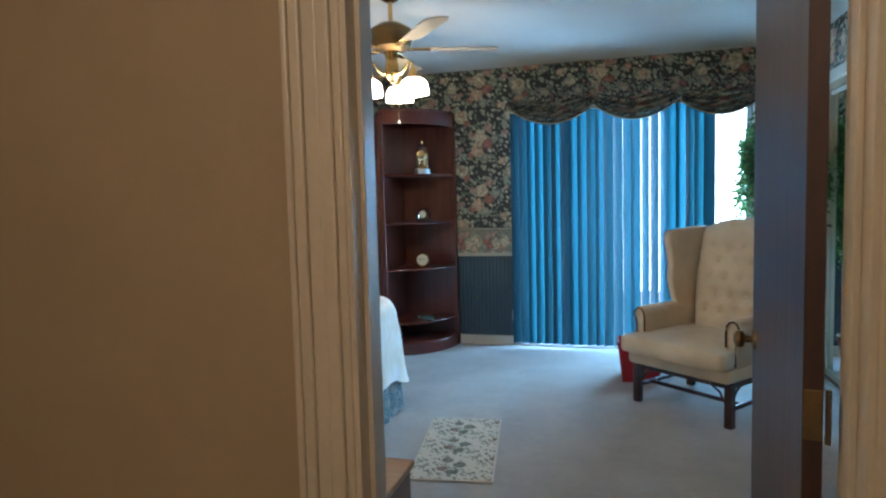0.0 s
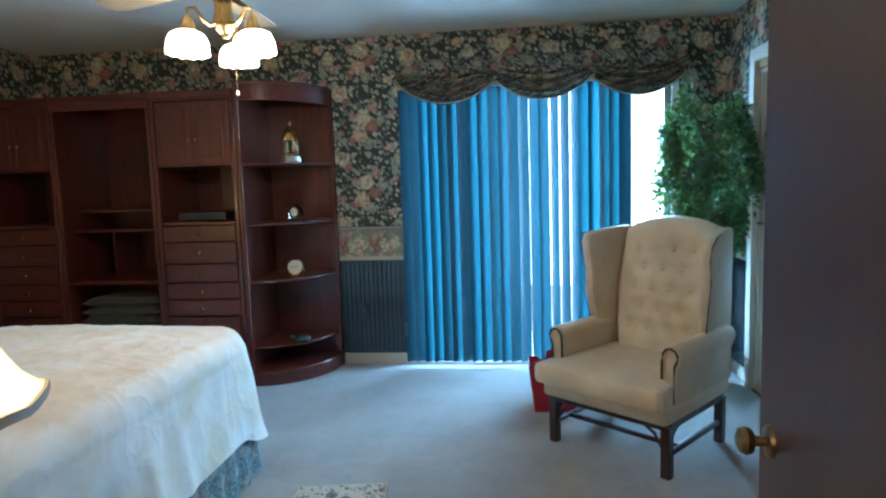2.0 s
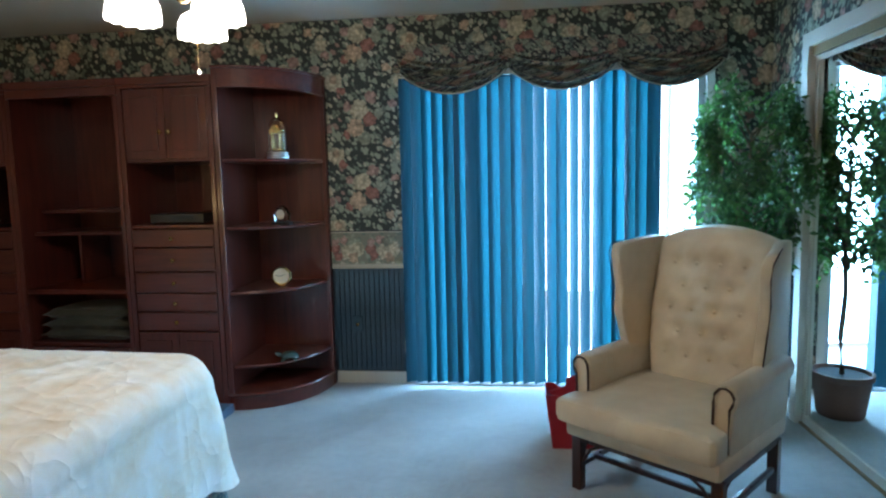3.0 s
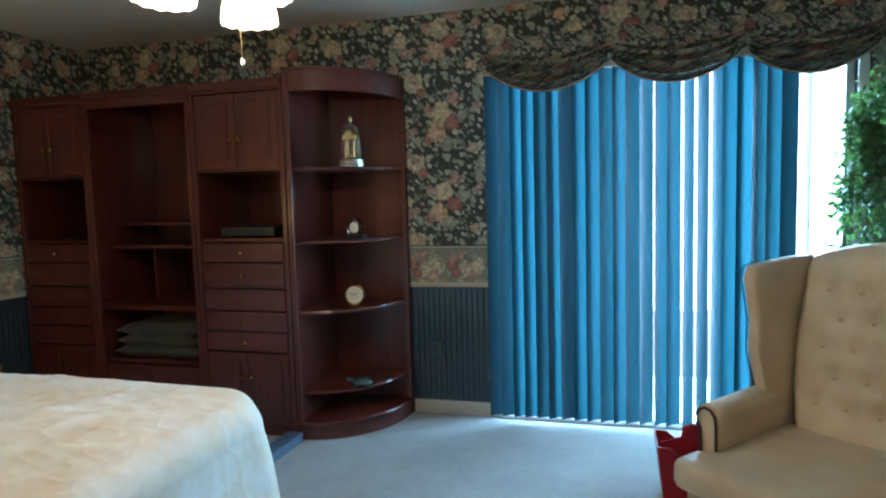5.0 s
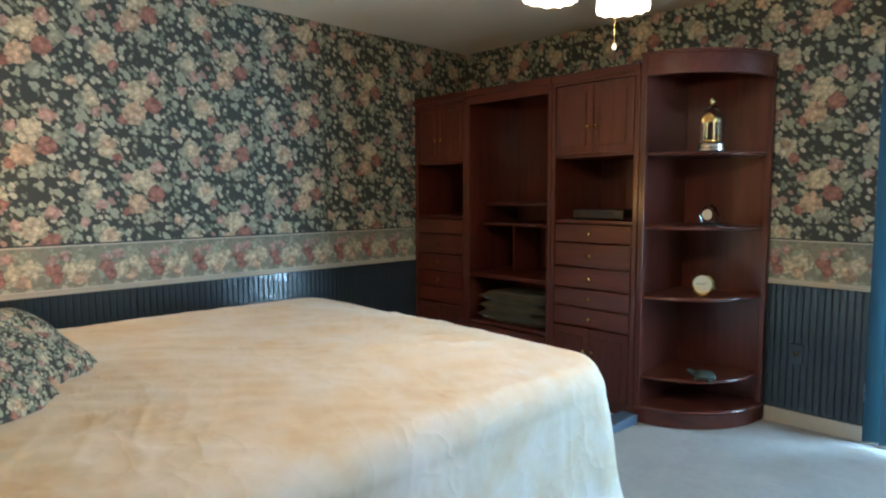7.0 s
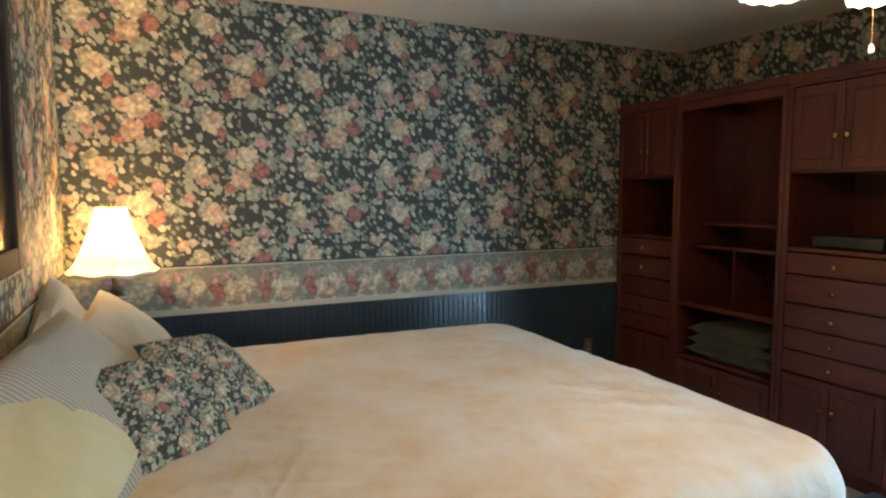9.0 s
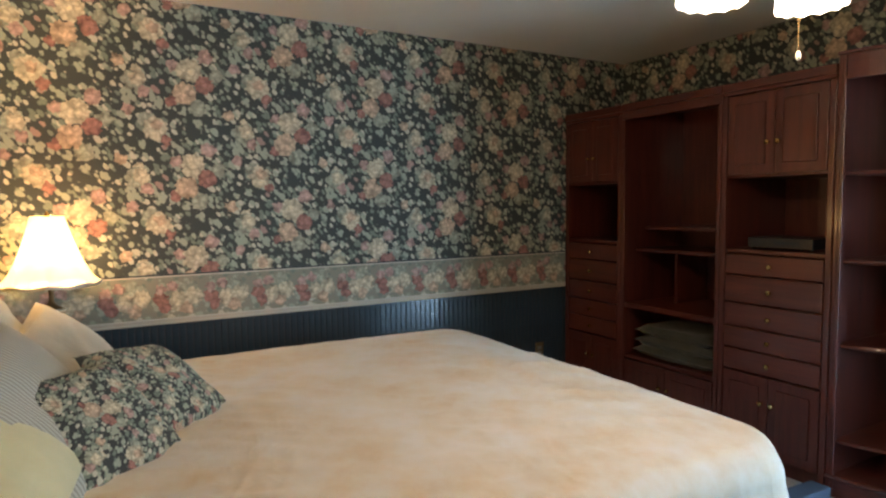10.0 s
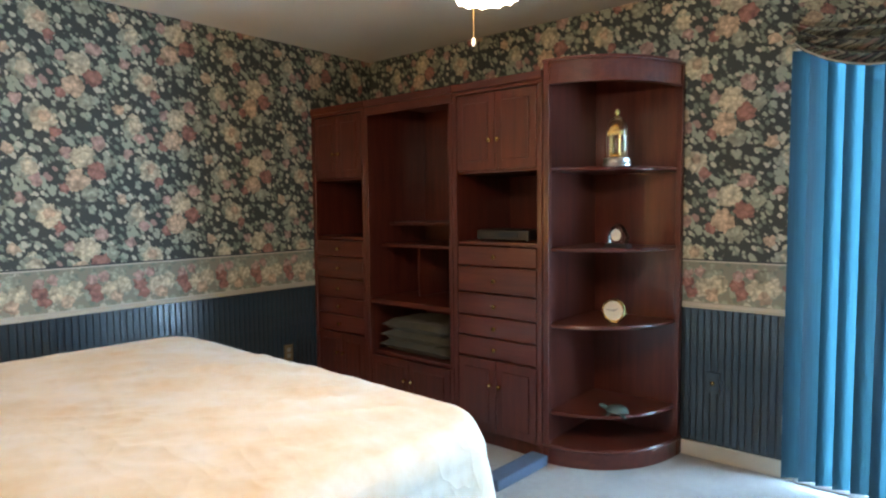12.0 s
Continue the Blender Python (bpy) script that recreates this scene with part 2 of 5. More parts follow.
def cloth(name, a, c, grain=35.0, rough=0.85, folds=0.35):
    m, nt, b = nodes_of(name)
    v = coords(nt)
    big, weave = noise_n(nt, 5.0, 5, v, 0.6), noise_n(nt, grain * 10, 2, v)
    nt.links.new(ramp(nt, big, [(0.32, a), (0.68, c)]), b.inputs["Base Color"])
    b.inputs["Roughness"].default_value = rough
    b.inputs["Sheen Weight"].default_value = 0.15
    bump(nt, b, math_n(nt, "MULTIPLY_ADD", weave, 0.05, noise_n(nt, 9.0, 4, v, 0.5)), folds, 0.02)


def bedspread_cloth():
    """Heavy cotton with soft pressed creases and a faintly uneven dye."""
    m, nt, b = nodes_of("spread_cloth")
    v = coords(nt)
    dye, weave = noise_n(nt, 3.4, 6, v, 0.65), noise_n(nt, 420.0, 2, v)
    nt.links.new(ramp(nt, dye, [(0.34, (0.70, 0.56, 0.39)), (0.50, (0.75, 0.68, 0.57)), (0.64, (0.78, 0.75, 0.70))]), b.inputs["Base Color"])
    b.inputs["Roughness"].default_value = 0.8
    b.inputs["Sheen Weight"].default_value = 0.2
    ridges = []
    for stretch, scale, thin in (((2.6, 1.0, 1.0), 1.6, 3.0), ((1.0, 2.2, 1.0), 2.6, 3.2), ((1.6, 1.2, 1.4), 6.0, 3.0)):
        n = noise_n(nt, scale, 2, scaled(nt, v, stretch), 0.4)
        line = math_n(nt, "ABSOLUTE", math_n(nt, "SUBTRACT", n, 0.5))
        line = math_n(nt, "SUBTRACT", 1.0, math_n(nt, "MULTIPLY", line, thin * 2))
        ridges.append(math_n(nt, "POWER", math_n(nt, "MAXIMUM", line, 0.0), 2.0))
    h = math_n(nt, "ADD", ridges[0], math_n(nt, "MULTIPLY_ADD", ridges[1], 0.6, math_n(nt, "MULTIPLY", ridges[2], 0.35)))
    h = math_n(nt, "MULTIPLY", h, ramp(nt, noise_n(nt, 1.6, 2, v), [(0.40, (0.15, 0.15, 0.15)), (0.62, (1, 1, 1))]))
    bump(nt, b, math_n(nt, "MULTIPLY_ADD", weave, 0.02, h), 0.60, 0.011)


def leather():
    m, nt, b = nodes_of("cream_leather")
    v = coords(nt)
    big, vor = noise_n(nt, 4.0, 4, v), nt.nodes.new("ShaderNodeTexVoronoi")
    vor.inputs["Scale"].default_value = 260.0
    nt.links.new(v, vor.inputs["Vector"])
    nt.links.new(ramp(nt, big, [(0.3, (0.56, 0.45, 0.32)), (0.7, (0.72, 0.62, 0.47))]), b.inputs["Base Color"])
    b.inputs["Roughness"].default_value = 0.38
    bump(nt, b, math_n(nt, "MULTIPLY_ADD", vor.outputs["Distance"], 0.25, noise_n(nt, 14.0, 3, v)), 0.25, 0.004)


def blind_cloth():
    """Blue woven blind that lets part of the daylight through."""
    m, nt, b = nodes_of("blind_cloth")
    v = coords(nt)
    n = noise_n(nt, 3.0, 6, scaled(nt, v, (90, 90, 1.0)), 0.6)
    col = ramp(nt, n, [(0.3, (0.011, 0.048, 0.078)), (0.7, (0.020, 0.074, 0.112))])
    tr, mx = nt.nodes.new("ShaderNodeBsdfTranslucent"), nt.nodes.new("ShaderNodeMixShader")
    nt.links.new(col, b.inputs["Base Color"])
    b.inputs["Roughness"].default_value = 0.6
    nt.links.new(ramp(nt, n, [(0.3, (0.025, 0.19, 0.225)), (0.7, (0.055, 0.28, 0.31))]), tr.inputs[0])
    mx.inputs[0].default_value = 0.085
    nt.links.new(b.outputs[0], mx.inputs[1])
    nt.links.new(tr.outputs[0], mx.inputs[2])
    nt.links.new(mx.outputs[0], nt.nodes["Material Output"].inputs[0])


def glowing(name, color, strength, base, clear=0.0):
    """A lit shade; clear is the part of the bulb's light that passes straight through."""
    m, nt, b = nodes_of(name)
    b.inputs["Base Color"].default_value = (*base, 1)
    b.inputs["Roughness"].default_value = 0.4
    b.inputs["Emission Color"].default_value = (*color, 1)
    b.inputs["Emission Strength"].default_value = strength
    if clear:
        tr, mx = nt.nodes.new("ShaderNodeBsdfTransparent"), nt.nodes.new("ShaderNodeMixShader")
        mx.inputs[0].default_value = clear
        nt.links.new(b.outputs[0], mx.inputs[1])
        nt.links.new(tr.outputs[0], mx.inputs[2])
        nt.links.new(mx.outputs[0], nt.nodes["Material Output"].inputs[0])


def glassy(name, color=(1, 1, 1), rough=0.0):
    m, nt, b = nodes_of(name)
    b.inputs["Base Color"].default_value = (*color, 1)
    b.inputs["Transmission Weight"].default_value = 1.0
    b.inputs["Roughness"].default_value = rough
    b.inputs["IOR"].default_value = 1.45


def pane_glass():
    m, nt, b = nodes_of("pane_glass")
    tr, gl, mx = nt.nodes.new("ShaderNodeBsdfTransparent"), nt.nodes.new("ShaderNodeBsdfGlossy"), nt.nodes.new("ShaderNodeMixShader")
    gl.inputs["Roughness"].default_value = 0.02
    mx.inputs[0].default_value = 0.03
    nt.links.new(tr.outputs[0], mx.inputs[1])
    nt.links.new(gl.outputs[0], mx.inputs[2])
    nt.links.new(mx.outputs[0], nt.nodes["Material Output"].inputs[0])


def mirror_glass():
    m, nt, b = nodes_of("mirror_glass")
    b.inputs["Base Color"].default_value = (0.86, 0.89, 0.88, 1)
    b.inputs["Metallic"].default_value = 1.0
    b.inputs["Roughness"].default_value = 0.01


def foliage():
    m, nt, b = nodes_of("foliage")
    info = nt.nodes.new("ShaderNodeNewGeometry")
    r = info.outputs["Random Per Island"]
    tr, mx = nt.nodes.new("ShaderNodeBsdfTranslucent"), nt.nodes.new("ShaderNodeMixShader")
    nt.links.new(ramp(nt, r, [(0.0, (0.028, 0.054, 0.026)), (0.6, (0.058, 0.108, 0.045)), (1.0, (0.13, 0.20, 0.075))]), b.inputs["Base Color"])
    nt.links.new(ramp(nt, r, [(0.0, (0.05, 0.13, 0.035)), (1.0, (0.14, 0.27, 0.06))]), tr.inputs[0])
    b.inputs["Roughness"].default_value = 0.35
    mx.inputs[0].default_value = 0.45
    nt.links.new(b.outputs[0], mx.inputs[1])
    nt.links.new(tr.outputs[0], mx.inputs[2])
    nt.links.new(mx.outputs[0], nt.nodes["Material Output"].inputs[0])


def stripes():
    """Cream pillow case with woven stripes."""
    m, nt, b = nodes_of("striped_cotton")
    v = coords(nt)
    sep = nt.nodes.new("ShaderNodeSeparateXYZ")
    nt.links.new(v, sep.inputs[0])
    s = math_n(nt, "SINE", math_n(nt, "MULTIPLY", sep.outputs[0], 420.0))
    nt.links.new(ramp(nt, math_n(nt, "MULTIPLY_ADD", s, 0.5, 0.5), [(0.25, (0.34, 0.33, 0.28)), (0.7, (0.52, 0.50, 0.41))]), b.inputs["Base Color"])
    b.inputs["Roughness"].default_value = 0.85
    bump(nt, b, noise_n(nt, 12.0, 3, v), 0.2, 0.01)


carpet(), ceiling_paint(), leather(), blind_cloth(), pane_glass(), mirror_glass(), foliage(), stripes()
bedspread_cloth()
cloth("sham_cloth", (0.45, 0.42, 0.33), (0.56, 0.53, 0.42), 30)
cloth("moss_cloth", (0.035, 0.034, 0.024), (0.06, 0.055, 0.036), 30)
cloth("yellow_cotton", (0.58, 0.52, 0.28), (0.68, 0.62, 0.38), 30)
glassy("clear_glass")
glassy("crystal", (0.85, 0.92, 0.92), 0.05)
glowing("fan_shade_glass", (1.0, 0.90, 0.76), 16.0, (0.9, 0.88, 0.82), 0.78)
glowing("lamp_shade_cloth", (1.0, 0.72, 0.32), 1.9, (0.60, 0.46, 0.24), 0.30)
# glow of the unseen ceiling light added in the hall
glowing("assumed_dome_glass", (1.0, 0.80, 0.56), 3.0, (0.9, 0.88, 0.82))


# ---- building blocks ----
def box(bm, x0, x1, y0, y1, z0, z1):
    vs = [bm.verts.new((x, y, z)) for x in (x0, x1) for y in (y0, y1) for z in (z0, z1)]
    for f in ((0, 1, 3, 2), (4, 6, 7, 5), (0, 4, 5, 1), (2, 3, 7, 6), (0, 2, 6, 4), (1, 5, 7, 3)):
        bm.faces.new([vs[i] for i in f])


def boxes(*dims, bevel=0.0):
    bm = bmesh.new()
    for d in dims:
        box(bm, *d)
    if bevel:
        bmesh.ops.bevel(bm, geom=bm.edges[:], offset=bevel, segments=2, affect="EDGES", profile=0.5)
    return bm


def lathe(profile, steps=28, wave=None):
    """A turned body from (radius, z) pairs; wave(angle, i) scales the radius."""
    bm = bmesh.new()
    rings = []
    for i, (r, z) in enumerate(profile):
        ring = []
        for k in range(steps):
            a = 2 * math.pi * k / steps
            q, dz = (wave(a, i) if wave else (1.0, 0.0))
            ring.append(bm.verts.new((r * q * math.cos(a), r * q * math.sin(a), z + dz)))
        rings.append(ring)
    for p, q in zip(rings, rings[1:]):
        for k in range(steps):
            bm.faces.new((p[k], p[(k + 1) % steps], q[(k + 1) % steps], q[k]))
    for ring, flip in ((rings[0], True), (rings[-1], False)):
        if profile[0 if flip else -1][0] > 1e-4:
            bm.faces.new(list(reversed(ring)) if flip else ring)
    bmesh.ops.remove_doubles(bm, verts=bm.verts[:], dist=1e-5)
    return bm


def prism(outline, a, b, axis="y", bevel=0.0):
    """An outline of (p, q) pairs carried from a to b along an axis (x: p=y, q=z; y: p=x, q=z; z: p=x, q=y)."""
    bm = bmesh.new()

    def at(p, q, s):
        return {"x": (s, p, q), "y": (p, s, q), "z": (p, q, s)}[axis]
    lo = [bm.verts.new(at(p, q, a)) for p, q in outline]
    hi = [bm.verts.new(at(p, q, b)) for p, q in outline]
    n = len(outline)
    for i in range(n):
        bm.faces.new((lo[i], lo[(i + 1) % n], hi[(i + 1) % n], hi[i]))
    bm.faces.new(list(reversed(lo)))
    bm.faces.new(hi)
    bmesh.ops.recalc_face_normals(bm, faces=bm.faces[:])
    if bevel:
        bmesh.ops.bevel(bm, geom=bm.edges[:], offset=bevel, segments=2, affect="EDGES", profile=0.5)
    return bm


def tube(points, radius, steps=8):
    """A round bar along a line of points; radius may be a list."""
    bm = bmesh.new()
    pts = [Vector(p) for p in points]
    rings = []
    for i, p in enumerate(pts):
        d = (pts[min(i + 1, len(pts) - 1)] - pts[max(i - 1, 0)]).normalized()
        side = d.cross(Vector((0, 0, 1)))
        if side.length < 0.05:
            side = d.cross(Vector((1, 0, 0)))
        side.normalize()
        up = side.cross(d).normalized()
        r = radius[i] if isinstance(radius, (list, tuple)) else radius
        rings.append([bm.verts.new(p + side * r * math.cos(2 * math.pi * k / steps) + up * r * math.sin(2 * math.pi * k / steps)) for k in range(steps)])
    for p, q in zip(rings, rings[1:]):
        for k in range(steps):
            bm.faces.new((p[k], p[(k + 1) % steps], q[(k + 1) % steps], q[k]))
    bm.faces.new(list(reversed(rings[0])))
    bm.faces.new(rings[-1])
    bmesh.ops.recalc_face_normals(bm, faces=bm.faces[:])
    return bm


def pillow(w, h, t, n=22, seed=0, flange=0.0):
    """A stuffed cushion, w by h, t thick in the middle, lying flat around the origin."""
    bm = bmesh.new()
    grid = {}
    for s in (1, -1):
        for i in range(n + 1):
            for j in range(n + 1):
                u, v = i / n * 2 - 1, j / n * 2 - 1
                if s == -1 and (i in (0, n) or j in (0, n)):
                    grid[s, i, j] = grid[1, i, j]
                    continue
                edge = max(0.0, (1 - abs(u) ** 2.4) * (1 - abs(v) ** 2.4)) ** 0.45
                pull = 1 - 0.07 * (abs(u) * abs(v)) ** 0 * (1 - edge) * (1 - abs(u * v))
                wr = noise.noise((u * 2.3 + seed, v * 2.3, s * 3.0)) * 0.018
                grid[s, i, j] = bm.verts.new((u * w / 2 * pull, v * h / 2 * pull, s * t / 2 * edge + wr * edge))
    for s in (1, -1):
        for i in range(n):
            for j in range(n):
                q = [grid[s, i, j], grid[s, i + 1, j], grid[s, i + 1, j + 1], grid[s, i, j + 1]]
                bm.faces.new(q if s == 1 else list(reversed(q)))
    return bm


def finish(bm, name, mat, smooth=False):
    me = bpy.data.meshes.new(name)
    bm.to_mesh(me)
    bm.free()
    me.materials.append(MATS[mat])
    if smooth:
        me.polygons.foreach_set("use_smooth", [True] * len(me.polygons))
        try:
            me.set_sharp_from_angle(angle=radians(38))
        except Exception:
            pass
    return me


def part(name, bm, mat, parent=None, label="", m=None, smooth=False):
    """One mesh as a part of a thing."""
    ob = new(name, finish(bm, name, mat, smooth))
    ob.parent = parent
    if m is not None:
        ob.matrix_local = m
    return tagged(ob, label=label)


def thing(name, m, label, category, group=""):
    ob = new(name)
    ob.empty_display_size = 0.1
    ob.matrix_world = m
    return tagged(ob, label=label, category=category, group=group)


def solid(name, bm, mat, label, category, m=None, smooth=False, group="", kind=""):
    ob = new(name, finish(bm, name, mat, smooth))
    if m is not None:
        ob.matrix_world = m
    return tagged(ob, label=label, category=category, group=group, kind=kind)


def structure(name, bm, mat, label="", smooth=False):
    ob = new(name, finish(bm, name, mat, smooth))
    return tagged(ob, label=label or name.replace("_", " "), category=name.split("_")[0], kind="structure")


# ---- rooms ----
DX0, DX1 = 0.674, 1.605          # doorway
WX0, WX1, WZ1 = 0.34, 2.26, 2.09  # glass door opening
structure("floor", boxes((-2.8, 2.8, -2.2, 5.15, -0.12, 0.0)), "carpet", "pale grey-beige cut pile carpet")
structure("ceiling", boxes((-2.8, 2.8, -2.2, 5.15, TOP, TOP + 0.12)), "ceiling_paint", "off-white textured ceiling")
structure("wall_west", boxes((LEFT - 0.15, LEFT, HEAD - 0.3, FAR + 0.15, 0, TOP)), "wallpaper", "wall with dark green wallpaper of cream and pink roses")
structure("wall_north", boxes((LEFT, WX0, FAR, FAR + 0.15, 0, TOP), (WX1, RIGHT + 0.15, FAR, FAR + 0.15, 0, TOP), (WX0, WX1, FAR, FAR + 0.15, WZ1, TOP)),
          "wallpaper", "wall with dark green rose wallpaper around a glass door")
CY0, CY1, CZ = 2.74, 4.40, 2.05  # closet opening
structure("wall_east", boxes((RIGHT + 0.03, RIGHT + 0.15, CY1, FAR, 0, TOP), (RIGHT + 0.03, RIGHT + 0.15, NEAR, CY0, 0, TOP), (RIGHT + 0.03, RIGHT + 0.15, CY0, CY1, CZ, TOP)),
          "wallpaper", "wall with dark green rose wallpaper beside the mirrored closet")
structure("closet_back", boxes((RIGHT + 0.155, RIGHT + 0.17, CY0 - 0.1, CY1 + 0.1, 0, CZ + 0.1)), "hall_paint", "dark closet lining behind the mirrored doors")
structure("wall_south", boxes((LEFT, -0.02, HEAD - 0.12, HEAD, 0, TOP), (-0.02, -0.01, NEAR, HEAD, 0, TOP)), "wallpaper", "wall with dark green rose wallpaper behind the bed")
structure("wall_return", boxes((-0.02, DX0 - 0.02, NEAR - 0.008, NEAR, 0, TOP), (DX1 + 0.02, RIGHT + 0.03, NEAR - 0.008, NEAR, 0, TOP), (DX0 - 0.02, DX1 + 0.02, NEAR - 0.008, NEAR, 2.07, TOP)), "wallpaper", "papered wall around the bedroom door")
structure("wall_hall", boxes((-2.0, DX0 - 0.02, 0.66, NEAR - 0.009, 0, TOP), (DX1 + 0.02, RIGHT + 0.15, 0.66, NEAR - 0.009, 0, TOP), (DX0 - 0.02, DX1 + 0.02, 0.66, NEAR - 0.009, 2.07, TOP)), "hall_paint", "tan painted hall wall around the bedroom door")
structure("wall_hall_back", boxes((-2.0, 2.8, -2.2, -2.05, 0, TOP), (-2.15, -2.0, -2.2, 0.66, 0, TOP), (2.65, 2.8, -2.2, 0.66, 0, TOP)), "hall_paint", "tan painted walls of the hall")


def casing(x0, x1, ztop, yface, out, name, label):
    """A moulded door surround on one face of a wall; out is the way it stands proud."""
    w = 0.125
    steps = [(0.0, 0.012), (0.020, 0.020), (0.050, 0.014), (0.085, 0.022), (0.110, 0.028)]
    dims = []
    ends = [s[0] for s in steps[1:]] + [w]
    for (s, t), e in zip(steps, ends):
        ya, yb = (yface - t, yface) if out < 0 else (yface, yface + t)
        dims += [(x0 - e, x0 - s, ya, yb, 0, ztop + s), (x1 + s, x1 + e, ya, yb, 0, ztop + s), (x0 - e, x1 + e, ya, yb, ztop + s, ztop + e)]
    return structure(name, boxes(*dims, bevel=0.005), "casing_paint", label)


casing(DX0 - 0.012, DX1 + 0.012, 2.055, 0.66, -1,  "trim_hall_door", "cream moulded door casing on the hall side")
casing(DX0 - 0.012, DX1 + 0.012, 2.055, NEAR, 1, "trim_room_door", "cream moulded door casing on the bedroom side")
structure("door_jamb", boxes((DX0 - 0.02, DX0, 0.655, NEAR + 0.004, 0, 2.05), (DX1, DX1 + 0.02, 0.655, NEAR + 0.004, 0, 2.05), (DX0 - 0.02, DX1 + 0.02, 0.655, NEAR + 0.004, 2.05, 2.07),
                             (DX0, DX0 + 0.012, 0.70, 0.735, 0, 2.05), (DX1 - 0.012, DX1, 0.70, 0.735, 0, 2.05), bevel=0.002), "casing_paint", "cream painted door jamb with a stop")

# bedroom door, opened into the room
DOOR = pose(DX1 - 0.024, NEAR + 0.012, 0.0, 0, 0, 85.0)
door = tagged(new("door_bedroom"), label="dark brown flush wooden door standing open with a brass knob", category="door", kind="structure")
door.matrix_world = DOOR
part("door_leaf", boxes((0.0, 0.835, 0.0, 0.036, 0.012, 2.04), bevel=0.002), "door_wood", door)
for z0 in (0.22, 0.98 - 0.16, 1.78):
    part("hinge", boxes((-0.003, 0.0, 0.002, 0.034, z0, z0 + 0.10), (-0.012, -0.002, -0.012, -0.002, z0 - 0.004, z0 + 0.104), (-0.024, -0.012, -0.008, -0.005, z0, z0 + 0.10), bevel=0.001), "old_brass", door, "dull brass hinge")
knob_prof = [(0.0, 0.062), (0.012, 0.062), (0.024, 0.056), (0.028, 0.046), (0.024, 0.034), (0.011, 0.028), (0.010, 0.010), (0.030, 0.008), (0.032, 0.0)]
for side in (1, -1):
    k = lathe(list(reversed(knob_prof)), 24)
    y = 0.036 if side == 1 else 0.0
    part("door_knob", k, "old_brass", door, "round dull brass knob", pose(0.765, y, 0.852, -90 if side == 1 else 90, 0, 0), True)

# wainscot, rail, border and skirting
def run(name, mat, z0, z1, t, label):
    """Strips along the papered walls, t proud of them."""
    dims = [(LEFT, LEFT + t, HEAD + t, FAR - t, z0, z1), (LEFT, WX0 - 0.02, FAR - t, FAR, z0, z1), (WX1 + 0.09, RIGHT + 0.03 - t, FAR - t, FAR, z0, z1),
            (RIGHT + 0.03 - t, RIGHT + 0.03, CY1 + 0.09, FAR, z0, z1), (LEFT, -0.02, HEAD, HEAD + t, z0, z1)]
    return structure(name, boxes(*dims), mat, label)


run("border_strip", "border_paper", RAIL + 0.03, 1.055, 0.003, "wallpaper border of pink and cream flowers")
run("border_line", "ivory_trim", 1.055, 1.063, 0.004, "thin ivory line above the border")
run("border_edge", "groove_dark", 1.063, 1.070, 0.0045, "thin dark line above the border")
structure("trim_rail", boxes((LEFT, LEFT + 0.014, HEAD + 0.02, FAR - 0.02, RAIL + 0.006, RAIL + 0.03), (LEFT, LEFT + 0.020, HEAD + 0.02, FAR - 0.02, RAIL, RAIL + 0.009), (LEFT, LEFT + 0.018, HEAD + 0.02, FAR - 0.02, RAIL + 0.02, RAIL + 0.026),
                           (LEFT, WX0 - 0.02, FAR - 0.014, FAR, RAIL + 0.006, RAIL + 0.03), (LEFT, WX0 - 0.02, FAR - 0.020, FAR, RAIL, RAIL + 0.009), (WX1 + 0.09, RIGHT, FAR - 0.018, FAR, RAIL, RAIL + 0.03),
                           (RIGHT + 0.012, RIGHT + 0.03, CY1 + 0.09, FAR - 0.02, RAIL, RAIL + 0.03), (LEFT, -0.02, HEAD, HEAD + 0.018, RAIL, RAIL + 0.03), bevel=0.002), "ivory_trim", "ivory moulded chair rail")
structure("baseboard", boxes((LEFT, LEFT + 0.014, HEAD, 4.42, 0, 0.085), (-0.195, WX0 - 0.02, FAR - 0.016, FAR, 0, 0.085), (WX1 + 0.09, RIGHT, FAR - 0.016, FAR, 0, 0.085), (RIGHT + 0.014, RIGHT + 0.03, CY1 + 0.09, FAR, 0, 0.085), bevel=0.003), "ivory_trim", "cream painted baseboard")


def wainscot(name, count, step, place, height=RAIL - 0.085):
    """Tongue-and-groove boards as parts of a backing panel."""
    back = structure(name, boxes(place["back"]), "groove_dark", "dark teal beadboard wainscot")
    me = finish(boxes((-step / 2 + 0.0035, step / 2 - 0.0035, 0, 0.006, 0.085, 0.085 + height), bevel=0.0022), "board", "teal_board")
    for i in range(count):
        ob = new("board", me)
        ob.parent = back
        ob.matrix_local = place["at"](i)
    return back


STEP = 0.035
wainscot("wainscot_west", 114, STEP, dict(back=(LEFT, LEFT + 0.003, HEAD, FAR, 0.0, RAIL), at=lambda i: pose(LEFT + 0.003, HEAD + STEP * (i + 0.5), 0, 0, 0, -90)))
wainscot("wainscot_north", 14, STEP, dict(back=(LEFT, WX0 - 0.02, FAR - 0.003, FAR, 0.0, RAIL), at=lambda i: pose(-0.17 + STEP * i, FAR - 0.003, 0, 0, 0, 180)))
wainscot("wainscot_north_side", 7, STEP, dict(back=(WX1 + 0.09, RIGHT + 0.03, FAR - 0.003, FAR, 0.0, RAIL), at=lambda i: pose(WX1 + 0.12 + STEP * i, FAR - 0.003, 0, 0, 0, 180)))
